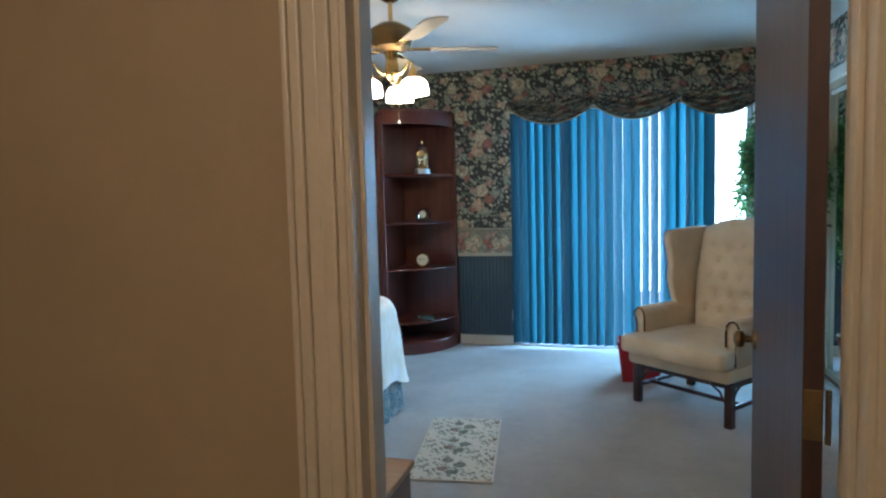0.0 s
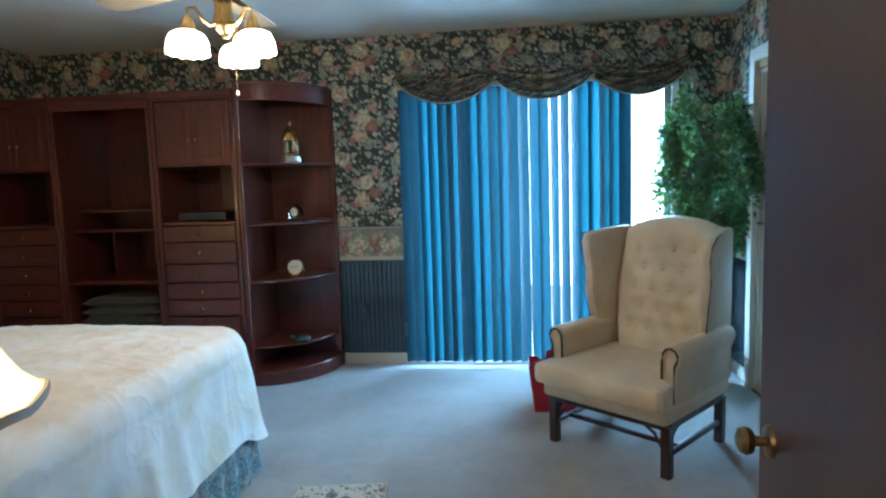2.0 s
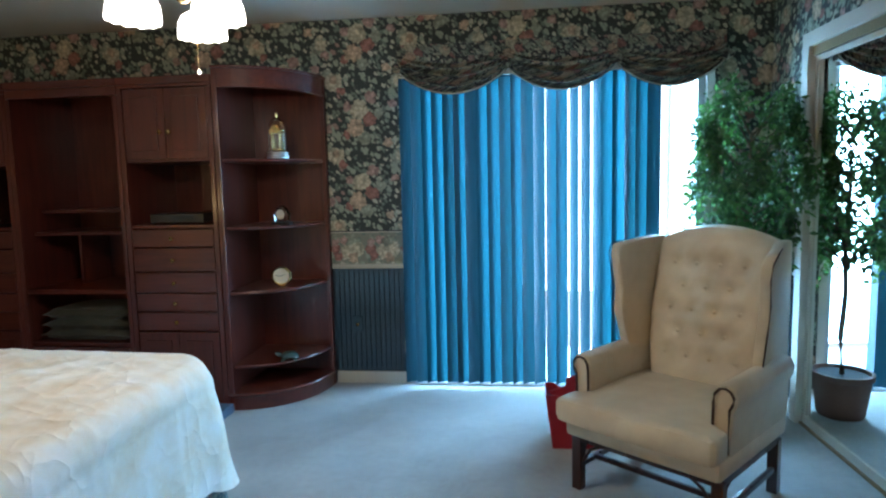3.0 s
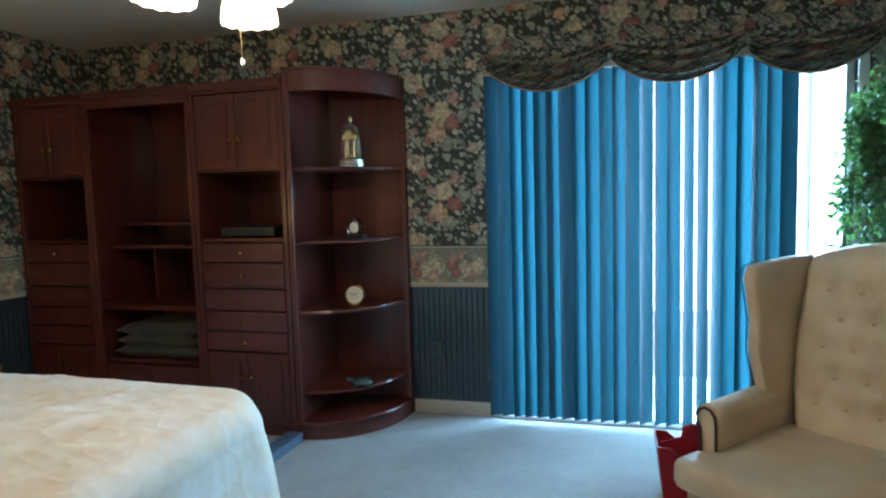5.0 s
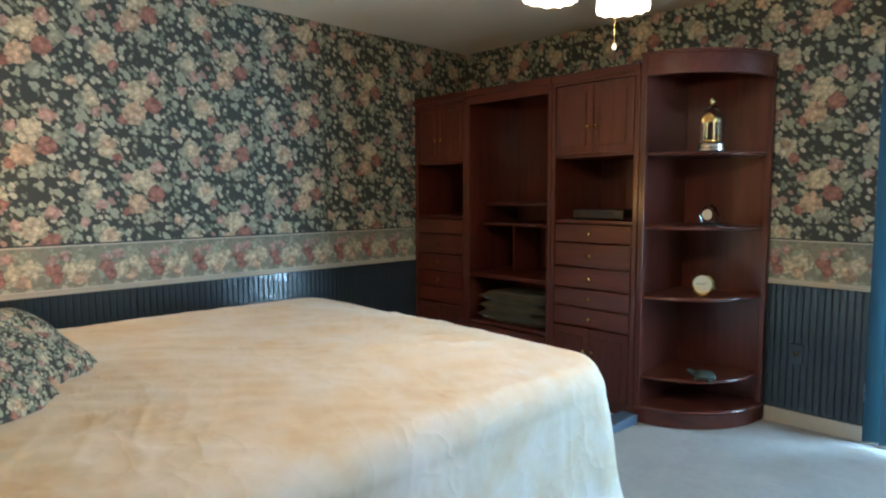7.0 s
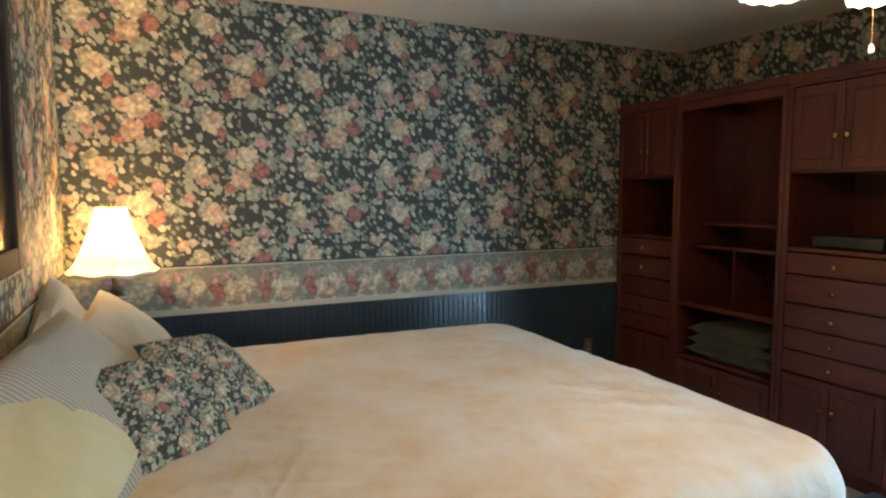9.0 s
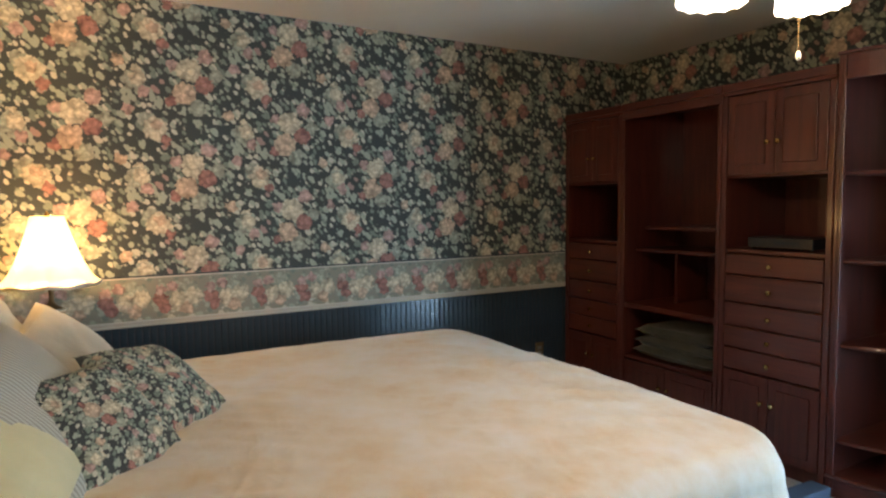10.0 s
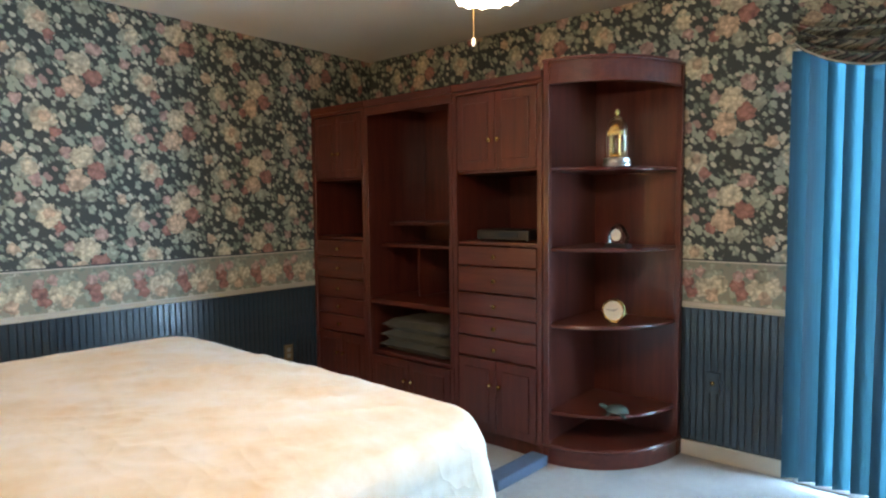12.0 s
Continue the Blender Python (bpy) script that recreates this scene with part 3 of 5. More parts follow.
wainscot("wainscot_east", 13, STEP, dict(back=(RIGHT + 0.027, RIGHT + 0.03, CY1 + 0.09, FAR, 0.0, RAIL), at=lambda i: pose(RIGHT + 0.027, CY1 + 0.12 + STEP * i, 0, 0, 0, 90)))

# glass door with its frame
win = structure("window_glass_door", boxes((WX0, WX0 + 0.045, FAR + 0.03, FAR + 0.10, 0.03, WZ1), (WX1 - 0.045, WX1, FAR + 0.03, FAR + 0.10, 0.03, WZ1), (WX0, WX1, FAR + 0.03, FAR + 0.10, WZ1 - 0.045, WZ1), (WX0, WX1, FAR + 0.0, FAR + 0.14, 0.0, 0.035), bevel=0.002), "alu", "sliding glass door in a pale metal frame")
for a, c, y in ((WX0 + 0.045, 1.30, FAR + 0.055), (1.28, WX1 - 0.045, FAR + 0.075)):
    p = part("pane", boxes((a, c, y, y + 0.005, 0.035, WZ1 - 0.045)), "pane_glass", win)
    p.visible_shadow = False
structure("trim_window", boxes((WX0 - 0.018, WX0, FAR - 0.012, FAR + 0.15, 0, WZ1), (WX1, WX1 + 0.05, FAR - 0.012, FAR + 0.15, 0, WZ1), (WX0 - 0.018, WX1 + 0.05, FAR - 0.012, FAR + 0.15, WZ1, WZ1 + 0.03), bevel=0.002), "white_paint", "white painted window surround")
structure("ground", boxes((-60, 60, 5.16, 120, -0.25, -0.14)), "patio_concrete", "pale concrete patio outside")

# emissive panel added beyond the patio, in place of bright daylight outside
backdrop_mat = bpy.data.materials.new("backdrop_glow")
backdrop_mat.use_nodes = True
MATS["backdrop_glow"] = backdrop_mat
p_out = backdrop_mat.node_tree.nodes["Principled BSDF"]
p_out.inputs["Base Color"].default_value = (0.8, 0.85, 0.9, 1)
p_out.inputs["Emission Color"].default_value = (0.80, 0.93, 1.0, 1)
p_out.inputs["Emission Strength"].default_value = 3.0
structure("backdrop", boxes((-8.0, 12.0, 9.5, 9.6, -0.14, 6.0)), "backdrop_glow", "glowing backdrop panel standing in for bright daylight beyond the patio")

# mirrored closet doors
structure("trim_closet", boxes((RIGHT - 0.022, RIGHT + 0.03, CY1, CY1 + 0.075, 0, CZ + 0.075), (RIGHT - 0.022, RIGHT + 0.03, CY0 - 0.075, CY0, 0, CZ + 0.075), (RIGHT - 0.022, RIGHT + 0.03, CY0, CY1, CZ, CZ + 0.075), (RIGHT + 0.03, RIGHT + 0.15, CY1 - 0.01, CY1, 0, CZ), bevel=0.003), "white_paint", "white painted closet casing")
structure("closet_track", boxes((RIGHT + 0.0, RIGHT + 0.12, CY0, CY1, 0.0, 0.012), (RIGHT + 0.0, RIGHT + 0.12, CY0, CY1, CZ - 0.05, CZ)), "old_brass", "bronze track of the closet doors")


def mirror_door(y0, y1, x):
    d = tagged(new("door_closet"), label="sliding closet door with a mirror in a narrow bronze frame", category="door", kind="structure")
    d.matrix_world = pose(x, y0, 0.012)
    w, h, s = y1 - y0, CZ - 0.065, 0.028
    part("door_frame", boxes((0, 0.022, 0, s, 0, h), (0, 0.022, w - s, w, 0, h), (0, 0.022, s, w - s, 0, s + 0.02), (0, 0.022, s, w - s, h - s, h), bevel=0.002), "ivory_trim", d, "pale bronze frame")
    part("mirror", boxes((0.008, 0.014, s, w - s, s + 0.02, h - s)), "mirror_glass", d, "clear mirror")


mirror_door(3.56, CY1 - 0.012, RIGHT + 0.012)
mirror_door(CY0 + 0.01, 3.62, RIGHT + 0.045)

# ---- vertical blinds ----
SX0, PITCH, NSLAT = 0.360, 0.0715, 23
slat_w = 0.112
blind = thing("vertical_blind", pose(0, FAR - 0.075, 0), "blue fabric vertical blind drawn across a sliding glass door", "blind")
part("head_rail", boxes((0.33, 2.30, -0.03, 0.03, 2.06, 2.10), bevel=0.003), "white_paint", blind, "white head rail")
bm = bmesh.new()
cols = 6
for i in range(cols + 1):
    s = i / cols * 2 - 1
    for z in (0.035, 2.06):
        bm.verts.new((s * slat_w / 2, 0.012 * (1 - s * s), z))
bm.verts.ensure_lookup_table()
for i in range(cols):
    bm.faces.new((bm.verts[2 * i], bm.verts[2 * i + 2], bm.verts[2 * i + 3], bm.verts[2 * i + 1]))
bmesh.ops.solidify(bm, geom=bm.faces[:], thickness=0.0008)
slat_me = finish(bm, "slat", "blind_cloth", True)
rs = random.Random(5)
for i in range(NSLAT):
    ob = new("slat", slat_me)
    ob.parent = blind
    ang = (27 if i < 9 else 36 if i < 12 else 45) + rs.uniform(-3, 3) + {4: -14, 8: 12, 10: 8, 13: 5, 17: 5, 15: 5, 16: 6, 17: 8, 18: -22, 19: -26}.get(i, 0) - (12 if i in (20, 21, 22) else 0)
    ob.matrix_local = pose(SX0 + PITCH * i + rs.uniform(-0.004, 0.004), 0, 0, 0, 0, ang)
part("slat", boxes((2.014, 2.018, -0.045, 0.045, 0.035, 2.06)), "blind_cloth", blind)
solid("floor_track", boxes((0.36, 2.26, -0.03, 0.0, 0.0, 0.012), (0.36, 2.26, -0.03, -0.024, 0.012, 0.022), bevel=0.002), "alu", "low metal sill track of the glass door on the carpet", "track", m=pose(0, FAR - 0.002, 0))


# ---- valance ----
def valance(edges, top, drop, y):
    v = thing("window_valance", pose(0, y, 0), "dark floral swagged valance hung over a blue vertical blind", "valance")
    part("board", boxes((edges[0] + 0.02, edges[-1] - 0.02, 0.0, 0.125, top - 0.02, top), bevel=0.002), "white_paint", v, "mounting board")
    for k, (a, c) in enumerate(zip(edges, edges[1:])):
        n, rows = 30, 34
        bm = bmesh.new()
        grid = []
        for r in range(rows + 1):
            t = r / rows
            line = []
            for i in range(n + 1):
                s = i / n
                sag = math.sin(math.pi * s) ** 0.75
                low = top - 0.165 - drop * sag
                z = top + (low - top) * t
                fold = math.sin((t - 0.42) / 0.58 * math.pi * 7) * 0.024 * (0.35 + sag) if t > 0.42 else 0.0
                belly = -0.030 * math.sin(math.pi * min(1, t * 1.1)) * sag - 0.012
                line.append(bm.verts.new((a + (c - a) * s, belly + fold - 0.012 * noise.noise((s * 4 + k * 7, t * 5, 1.0)), z)))
            grid.append(line)
        for r in range(rows):
            for i in range(n):
                bm.faces.new((grid[r][i], grid[r][i + 1], grid[r + 1][i + 1], grid[r + 1][i]))
        bmesh.ops.recalc_face_normals(bm, faces=bm.faces[:])
        bmesh.ops.solidify(bm, geom=bm.faces[:], thickness=0.006)
        part("swag", bm, "valance_cloth", v, "gathered floral swag", smooth=True)
        hem = [(a + (c - a) * i / 20, -0.016, top - 0.165 - drop * math.sin(math.pi * i / 20) ** 0.75) for i in range(21)]
        part("hem", tube(hem, 0.004, 6), "ivory_trim", v, "pale corded hem")
    for x in edges:
        bm = bmesh.new()
        bmesh.ops.create_icosphere(bm, subdivisions=3, radius=0.034)
        for q in bm.verts:
            q.co *= 1 + 0.35 * noise.noise(q.co * 40 + Vector((x, 0, 0)))
            q.co.y *= 0.6
        part("rosette", bm, "valance_cloth", v, "gathered cloth rosette", pose(x, -0.03, top - 0.145), True)
    for x in (edges[0], edges[-1]):
        part("return", boxes((x - 0.003, x + 0.003, -0.005, 0.125, top - 0.17, top)), "valance_cloth", v, "flat side return")
    return v


valance([0.32, 1.02, 1.69, 2.33], 2.26, 0.15, FAR - 0.13)

# ---- wall unit ----
CF = 4.425  # front of the cases
KNOB = [(0.006, 0.0), (0.005, 0.012), (0.012, 0.018), (0.012, 0.024), (0.004, 0.028), (0.0, 0.028)]


def handle(parent, x, z, mat="brass"):
    part("knob", lathe(KNOB, 12), mat, parent, "small brass knob", pose(x, 0, z, 90, 0, 0), True)


def front_panel(name, parent, x0, x1, z0, z1, knobs=(), arch=False):
    p = part(name, boxes((x0, x1, -0.018, 0.0, z0, z1), bevel=0.004), "case_wood_cross" if name == "drawer" else "case_wood", parent)
    if z1 - z0 > 0.25:
        part("raised_panel", boxes((x0 + 0.045, x1 - 0.045, -0.026, -0.018, z0 + 0.05, z1 - 0.05), bevel=0.005), "case_wood", p, "raised door panel")
    for kx, kz in knobs:
        part("knob", lathe(KNOB, 12), "brass", p, "small brass knob", pose(kx, -0.018, kz, 90, 0, 0), True)
    return p


def side_case(x0, x1, label, group, knob_side):
    """A cabinet with doors above a niche, five drawers and a lower door."""
    w, d, h = x1 - x0, FAR - 0.022 - CF, 2.05
    c = thing("cabinet_unit", pose(x0, CF, 0), label, "cabinet", group)
    for a in (0, w - 0.022):
        part("side_panel", boxes((a, a + 0.022, 0, d, 0, h), bevel=0.0015), "case_wood", c)
    part("back_panel", boxes((0.022, w - 0.022, d - 0.012, d, 0.07, h)), "case_wood", c)
    for z in (h - 0.022, 1.545, 1.142, 0.07):
        part("shelf", boxes((0.022, w - 0.022, 0.004, d - 0.012, z, z + 0.02), bevel=0.0015), "case_wood", c)
    part("kick_board", boxes((0.022, w - 0.022, 0.02, 0.035, 0.0, 0.07), bevel=0.0015), "case_wood", c)
    part("cornice", boxes((-0.0, w + 0.0, -0.028, 0.02, h - 0.045, h), (0.0, w, -0.020, 0.0, h - 0.065, h - 0.045), bevel=0.004), "case_wood_cross", c, "moulded cornice")
    part("stile", boxes((0.0, 0.030, -0.020, 0.0, 0.0, h - 0.066), bevel=0.004), "case_wood", c)
    part("stile", boxes((w - 0.030, w, -0.020, 0.0, 0.0, h - 0.066), bevel=0.004), "case_wood", c)
    mid = w / 2
    front_panel("door", c, 0.034, mid - 0.001, 1.560, h - 0.070, [(mid - 0.028, 1.72)])
    front_panel("door", c, mid + 0.001, w - 0.034, 1.560, h - 0.070, [(mid + 0.028, 1.72)])
    z = 1.136
    for k in range(5):
        hgt = (0.112, 0.148, 0.128, 0.116, 0.116)[k]
        front_panel("drawer", c, 0.034, w - 0.034, z - hgt + 0.004, z, [(mid, z - hgt / 2)])
        z -= hgt + 0.003
    front_panel("door", c, 0.034, mid - 0.001, 0.085, z - 0.004, [(mid - 0.03, 0.36)])
    front_panel("door", c, mid + 0.001, w - 0.034, 0.085, z - 0.004, [(mid + 0.03, 0.36)])
    return c


def middle_case(x0, x1):
    w, d, h = x1 - x0, FAR - 0.022 - CF, 2.05
    c = thing("cabinet_unit", pose(x0, CF, 0), "dark cherry cabinet with a tall open television bay", "cabinet", "wall unit cabinets")
    for a in (0, w - 0.022):
        part("side_panel", boxes((a, a + 0.022, 0, d, 0, h), bevel=0.0015), "case_wood", c)
    part("back_panel", boxes((0.022, w - 0.022, d - 0.012, d, 0.07, h)), "case_wood", c)
    for z in (h - 0.022, 0.40, 0.07):
        part("shelf", boxes((0.022, w - 0.022, 0.004, d - 0.012, z, z + 0.02), bevel=0.0015), "case_wood", c)
    part("kick_board", boxes((0.022, w - 0.022, 0.02, 0.035, 0.0, 0.07), bevel=0.0015), "case_wood", c)
    part("cornice", boxes((0, w, -0.028, 0.02, h - 0.045, h), (0, w, -0.020, 0.0, h - 0.10, h - 0.045), bevel=0.004), "case_wood_cross", c, "moulded cornice")
    part("stile", boxes((0.0, 0.028, -0.020, 0.0, 0.0, h - 0.101), bevel=0.004), "case_wood", c)
    part("stile", boxes((w - 0.028, w, -0.020, 0.0, 0.0, h - 0.101), bevel=0.004), "case_wood", c)
    part("shelf", boxes((0.023, w - 0.023, 0.18, d - 0.013, 1.24, 1.26), bevel=0.002), "case_wood_cross", c)
    part("shelf", boxes((0.023, w - 0.023, 0.10, d - 0.013, 1.10, 1.12), bevel=0.002), "case_wood_cross", c)
    part("shelf", boxes((0.023, w - 0.023, -0.01, d - 0.013, 0.735, 0.765), bevel=0.004), "case_wood_cross", c, "thick television shelf")
    part("divider", boxes((w * 0.30, w * 0.30 + 0.018, 0.24, d - 0.013, 0.766, 1.099)), "case_wood", c)
    front_panel("door", c, 0.034, w / 2 - 0.001, 0.085, 0.395, [(w / 2 - 0.03, 0.27)])
    front_panel("door", c, w / 2 + 0.001, w - 0.034, 0.085, 0.395, [(w / 2 + 0.03, 0.27)])
    return c


side_case(LEFT + 0.022, -2.055, "dark cherry cabinet with doors, niche and drawers beside papered wall", "wall unit cabinets", 1)
middle_case(-2.053, -1.318)
side_case(-1.316, -0.722, "dark cherry cabinet with drawers and a niche holding a player", "wall unit cabinets", 1)


def quarter(rx, ry, z0, z1, inner=0.0, steps=20, bevel=0.003):
    """A quarter-round slab about the back corner at the origin; y runs out of the wall as negative."""
    pts = [(rx * math.sin(math.pi / 2 * i / steps), -ry * math.cos(math.pi / 2 * i / steps)) for i in range(steps + 1)]
    if inner:
        qx, qy = rx - inner, ry - inner
        back = [(qx * math.sin(math.pi / 2 * i / steps), -qy * math.cos(math.pi / 2 * i / steps)) for i in range(steps + 1)]
        outline = pts + list(reversed(back))
    else:
        outline = pts + [(0.0, 0.0)]
    return prism(outline, z0, z1, "z")


def corner_unit():
    x0 = -0.720
    c = thing("corner_shelf", pose(x0, FAR - 0.022, 0), "dark cherry quarter-round end shelf unit holding clocks and a figurine", "shelf")
    rx, ry, h = 0.52, 0.565, 2.085
    part("side_panel", boxes((0.0, 0.018, -ry, 0.0, 0.0, h), bevel=0.002), "case_wood", c)
    part("back_panel", boxes((0.018, rx, -0.014, 0.0, 0.0, h), bevel=0.002), "case_wood", c)
    part("edge_post", boxes((rx - 0.03, rx, -0.034, -0.014, 0.0, h), bevel=0.003), "case_wood", c)
    part("edge_post", boxes((0.018, 0.034, -ry, -ry + 0.03, 0.0, h), bevel=0.003), "case_wood", c)
    part("header", quarter(rx - 0.008, ry - 0.006, h - 0.105, h, 0.018), "case_wood_cross", c, "curved header board")
    part("header_top", quarter(rx + 0.004, ry + 0.010, h, h + 0.014), "case_wood_cross", c, "curved top with a moulded lip")
    part("header_lip", quarter(rx + 0.000, ry + 0.002, h - 0.112, h - 0.100, 0.03), "case_wood_cross", c)
    for z in (1.553, 1.140, 0.741, 0.276):
        part("shelf", quarter(rx - 0.032, ry - 0.035, z - 0.018, z), "case_wood_cross", c, "quarter-round shelf with a polished front edge")
        part("shelf_edge", tube([((rx - 0.032) * math.sin(a), -(ry - 0.035) * math.cos(a), z - 0.009) for a in [math.pi / 2 * i / 24 for i in range(25)]], 0.0105, 8), "case_wood_cross", c, "rounded nosing", smooth=True)
    part("base", quarter(rx - 0.006, ry - 0.004, 0.0, 0.085), "case_wood_cross", c, "curved plinth")
    part("base_nosing", tube([((rx - 0.004) * math.sin(a), -(ry - 0.0) * math.cos(a), 0.095) for a in [math.pi / 2 * i / 24 for i in range(25)]], 0.012, 8), "case_wood_cross", c, "rounded nosing", smooth=True)
    part("base_top", quarter(rx - 0.010, ry - 0.008, 0.086, 0.105), "case_wood_cross", c)
    return c


corner_unit()

# things in the wall unit
SHX, SHY = -0.44, 4.62


def dome_clock(x, y, z):
    c = thing("dome_clock", pose(x, y, z), "brass anniversary clock under a glass dome on a wooden shelf", "clock")
    part("base", lathe([(0.066, 0.0), (0.068, 0.014), (0.062, 0.020), (0.064, 0.034), (0.056, 0.040), (0.0, 0.040)], 28), "alu", c, smooth=True)
    part("dome", lathe([(0.052, 0.036), (0.052, 0.17), (0.047, 0.205), (0.032, 0.232), (0.012, 0.243), (0.0, 0.244)], 28), "clear_glass", c, "clear glass dome", smooth=True)
    for a in (0.7, 2.44, 3.84, 5.58):
        part("post", tube([(0.026 * math.cos(a), 0.026 * math.sin(a), 0.037), (0.026 * math.cos(a), 0.026 * math.sin(a), 0.17)], 0.003, 8), "brass", c)
    part("movement", boxes((-0.032, 0.032, -0.018, 0.018, 0.15, 0.175), bevel=0.002), "brass", c)
    part("dial", lathe([(0.022, 0.0), (0.022, 0.006), (0.0, 0.006)], 24), "brass", c, "small round gilt dial", pose(0, -0.018, 0.175, 90, 0, 0), True)
    part("pendulum", boxes((-0.022, 0.022, -0.022, 0.022, 0.045, 0.065), bevel=0.006), "brass", c)
    part("finial", lathe([(0.004, 0.244), (0.010, 0.256), (0.012, 0.268), (0.006, 0.280), (0.0, 0.284)], 16), "brass", c, smooth=True)


def crystal_clock(x, y, z):
    c = thing("crystal_clock", pose(x, y, z, 0, 0, -12), "small clock set in cut crystal on a dark stand", "clock")
    part("stand", prism([(-0.075, 0.0), (0.075, 0.0), (0.055, 0.022), (-0.055, 0.022)], -0.03, 0.03, "y", 0.003), "black_plastic", c)
    part("crystal", prism([(-0.05, 0.023), (0.05, 0.023), (0.058, 0.06), (0.03, 0.105), (0.0, 0.125), (-0.03, 0.105), (-0.058, 0.06)], -0.018, 0.018, "y", 0.004), "crystal", c, "cut crystal block")
    part("dial", lathe([(0.030, 0.0), (0.030, 0.004), (0.0, 0.004)], 24), "clock_face", c, "pale dial", pose(0, -0.0185, 0.066, 90, 0, 0), True)


def round_clock(x, y, z):
    c = thing("round_clock", pose(x, y, z, 0, 0, 8), "round gold-rimmed desk clock on a wooden shelf", "clock")
    part("case", lathe([(0.056, 0.0), (0.063, 0.008), (0.063, 0.022), (0.056, 0.030), (0.050, 0.026), (0.0, 0.026)], 32), "brass", c, "gold rim", pose(0, 0.015, 0.068, 90, 0, 0), True)
    part("dial", lathe([(0.050, 0.0), (0.050, 0.002), (0.0, 0.002)], 32), "clock_face", c, "cream dial", pose(0, -0.0115, 0.068, 90, 0, 0))
    for a, ln in ((60, 0.026), (-80, 0.038)):
        part("clock_hand", boxes((-0.0015, 0.0015, -0.0155, -0.0145, 0, ln)), "black_plastic", c, "", pose(0, 0, 0.068, 0, a, 0))
    part("foot", boxes((-0.022, 0.022, -0.012, 0.016, 0.0, 0.010), bevel=0.003), "brass", c)


def turtle(x, y, z):
    bm = lathe([(0.0, 0.018), (0.045, 0.018), (0.048, 0.026), (0.038, 0.044), (0.018, 0.055), (0.0, 0.057)], 20)
    for v in bm.verts:
        v.co.x *= 1.25
    for a in (0.75, 2.4, 3.9, 5.5):
        for q in tube([(0.035 * math.cos(a), 0.032 * math.sin(a), 0.022), (0.060 * math.cos(a), 0.048 * math.sin(a), 0.004), (0.070 * math.cos(a), 0.055 * math.sin(a), 0.0)], [0.011, 0.009, 0.006], 8),:
            me = bpy.data.meshes.new("tmp")
            q.to_mesh(me)
            bm.from_mesh(me)
            bpy.data.meshes.remove(me)
            q.free()
    q = tube([(-0.05, 0, 0.03), (-0.075, -0.006, 0.045), (-0.090, -0.010, 0.05)], [0.012, 0.013, 0.006], 10)
    me = bpy.data.meshes.new("tmp")
    q.to_mesh(me)
    bm.from_mesh(me)
    bpy.data.meshes.remove(me)
    q.free()
    solid("turtle_figurine", bm, "green_stone", "small green stone turtle figurine on a wooden shelf", "figurine", m=pose(x, y, z, 0, 0, 15), smooth=True)


dome_clock(SHX + 0.05, SHY - 0.05, 1.553)
crystal_clock(SHX + 0.03, SHY + 0.02, 1.140)
round_clock(SHX + 0.0, SHY + 0.04, 0.741)
turtle(SHX + 0.05, SHY - 0.02, 0.276)
vcr = thing("media_player", pose(-1.10, 4.60, 1.165), "flat black media player in the niche of a cabinet", "electronics")
part("body", boxes((-0.10, 0.25, -0.12, 0.14, 0.008, 0.062), bevel=0.004), "black_plastic", vcr)
part("display", boxes((0.05, 0.18, -0.1225, -0.12, 0.026, 0.046)), "groove_dark", vcr)
for fx in (-0.08, 0.23):
    part("foot", lathe([(0.012, 0.0), (0.012, 0.008), (0.0, 0.008)], 12), "black_plastic", vcr, "", pose(fx, -0.1, 0))
bm = bmesh.new()
for k in range(3):
    layer = pillow(0.62 - 0.02 * k, 0.42, 0.085, 14, 3 + k)
    for q in layer.verts:
        q.co.z = max(-0.034, min(0.034, q.co.z * 1.5)) + 0.036 + 0.066 * k
    tmp = bpy.data.meshes.new("blanket_fold")
    layer.to_mesh(tmp)
    layer.free()
    bm.from_mesh(tmp)
    bpy.data.meshes.remove(tmp)
solid("folded_blanket", bm, "moss_cloth", "folded grey-green blanket in the open bay of the cabinet", "blanket", m=pose(-1.685, 4.66, 0.424), smooth=True)
solid("flat_box", boxes((0, 0.10, 0, 0.42, 0, 0.055), bevel=0.006), "grey_board", "long low blue-grey box lying beside the cabinets on the carpet", "box", m=pose(-0.80, 3.98, 0.0, 0, 0, -3))


# ---- bed ----
BX0, BX1, BY0, BY1, BT = -2.12, -0.12, 1.16, 3.19, 0.74


def rounded_rect(x0, x1, y0, y1, r, n):
    """n points and outward directions round a rectangle with round corners."""
    segs = []
    cx = [(x1 - r, y0 + r, -90), (x1 - r, y1 - r, 0), (x0 + r, y1 - r, 90), (x0 + r, y0 + r, 180)]
    lens = [y1 - y0 - 2 * r, x1 - x0 - 2 * r, y1 - y0 - 2 * r, x1 - x0 - 2 * r]
    arc = math.pi / 2 * r
    total = sum(lens) + 4 * arc
    out = []
    for k in range(n):
        s = total * k / n
        for i, (c, ln) in enumerate(zip(cx, lens)):
            if s < arc:
                a = radians(c[2]) + s / r
                out.append((c[0] + r * math.cos(a), c[1] + r * math.sin(a), math.cos(a), math.sin(a)))
                break
            s -= arc
            if s < ln:
                a = radians(c[2] + 90)
                px, py = c[0] + r * math.cos(a), c[1] + r * math.sin(a)
                out.append((px - math.sin(a) * s, py + math.cos(a) * s, math.cos(a), math.sin(a)))
                break
            s -= ln
    return out


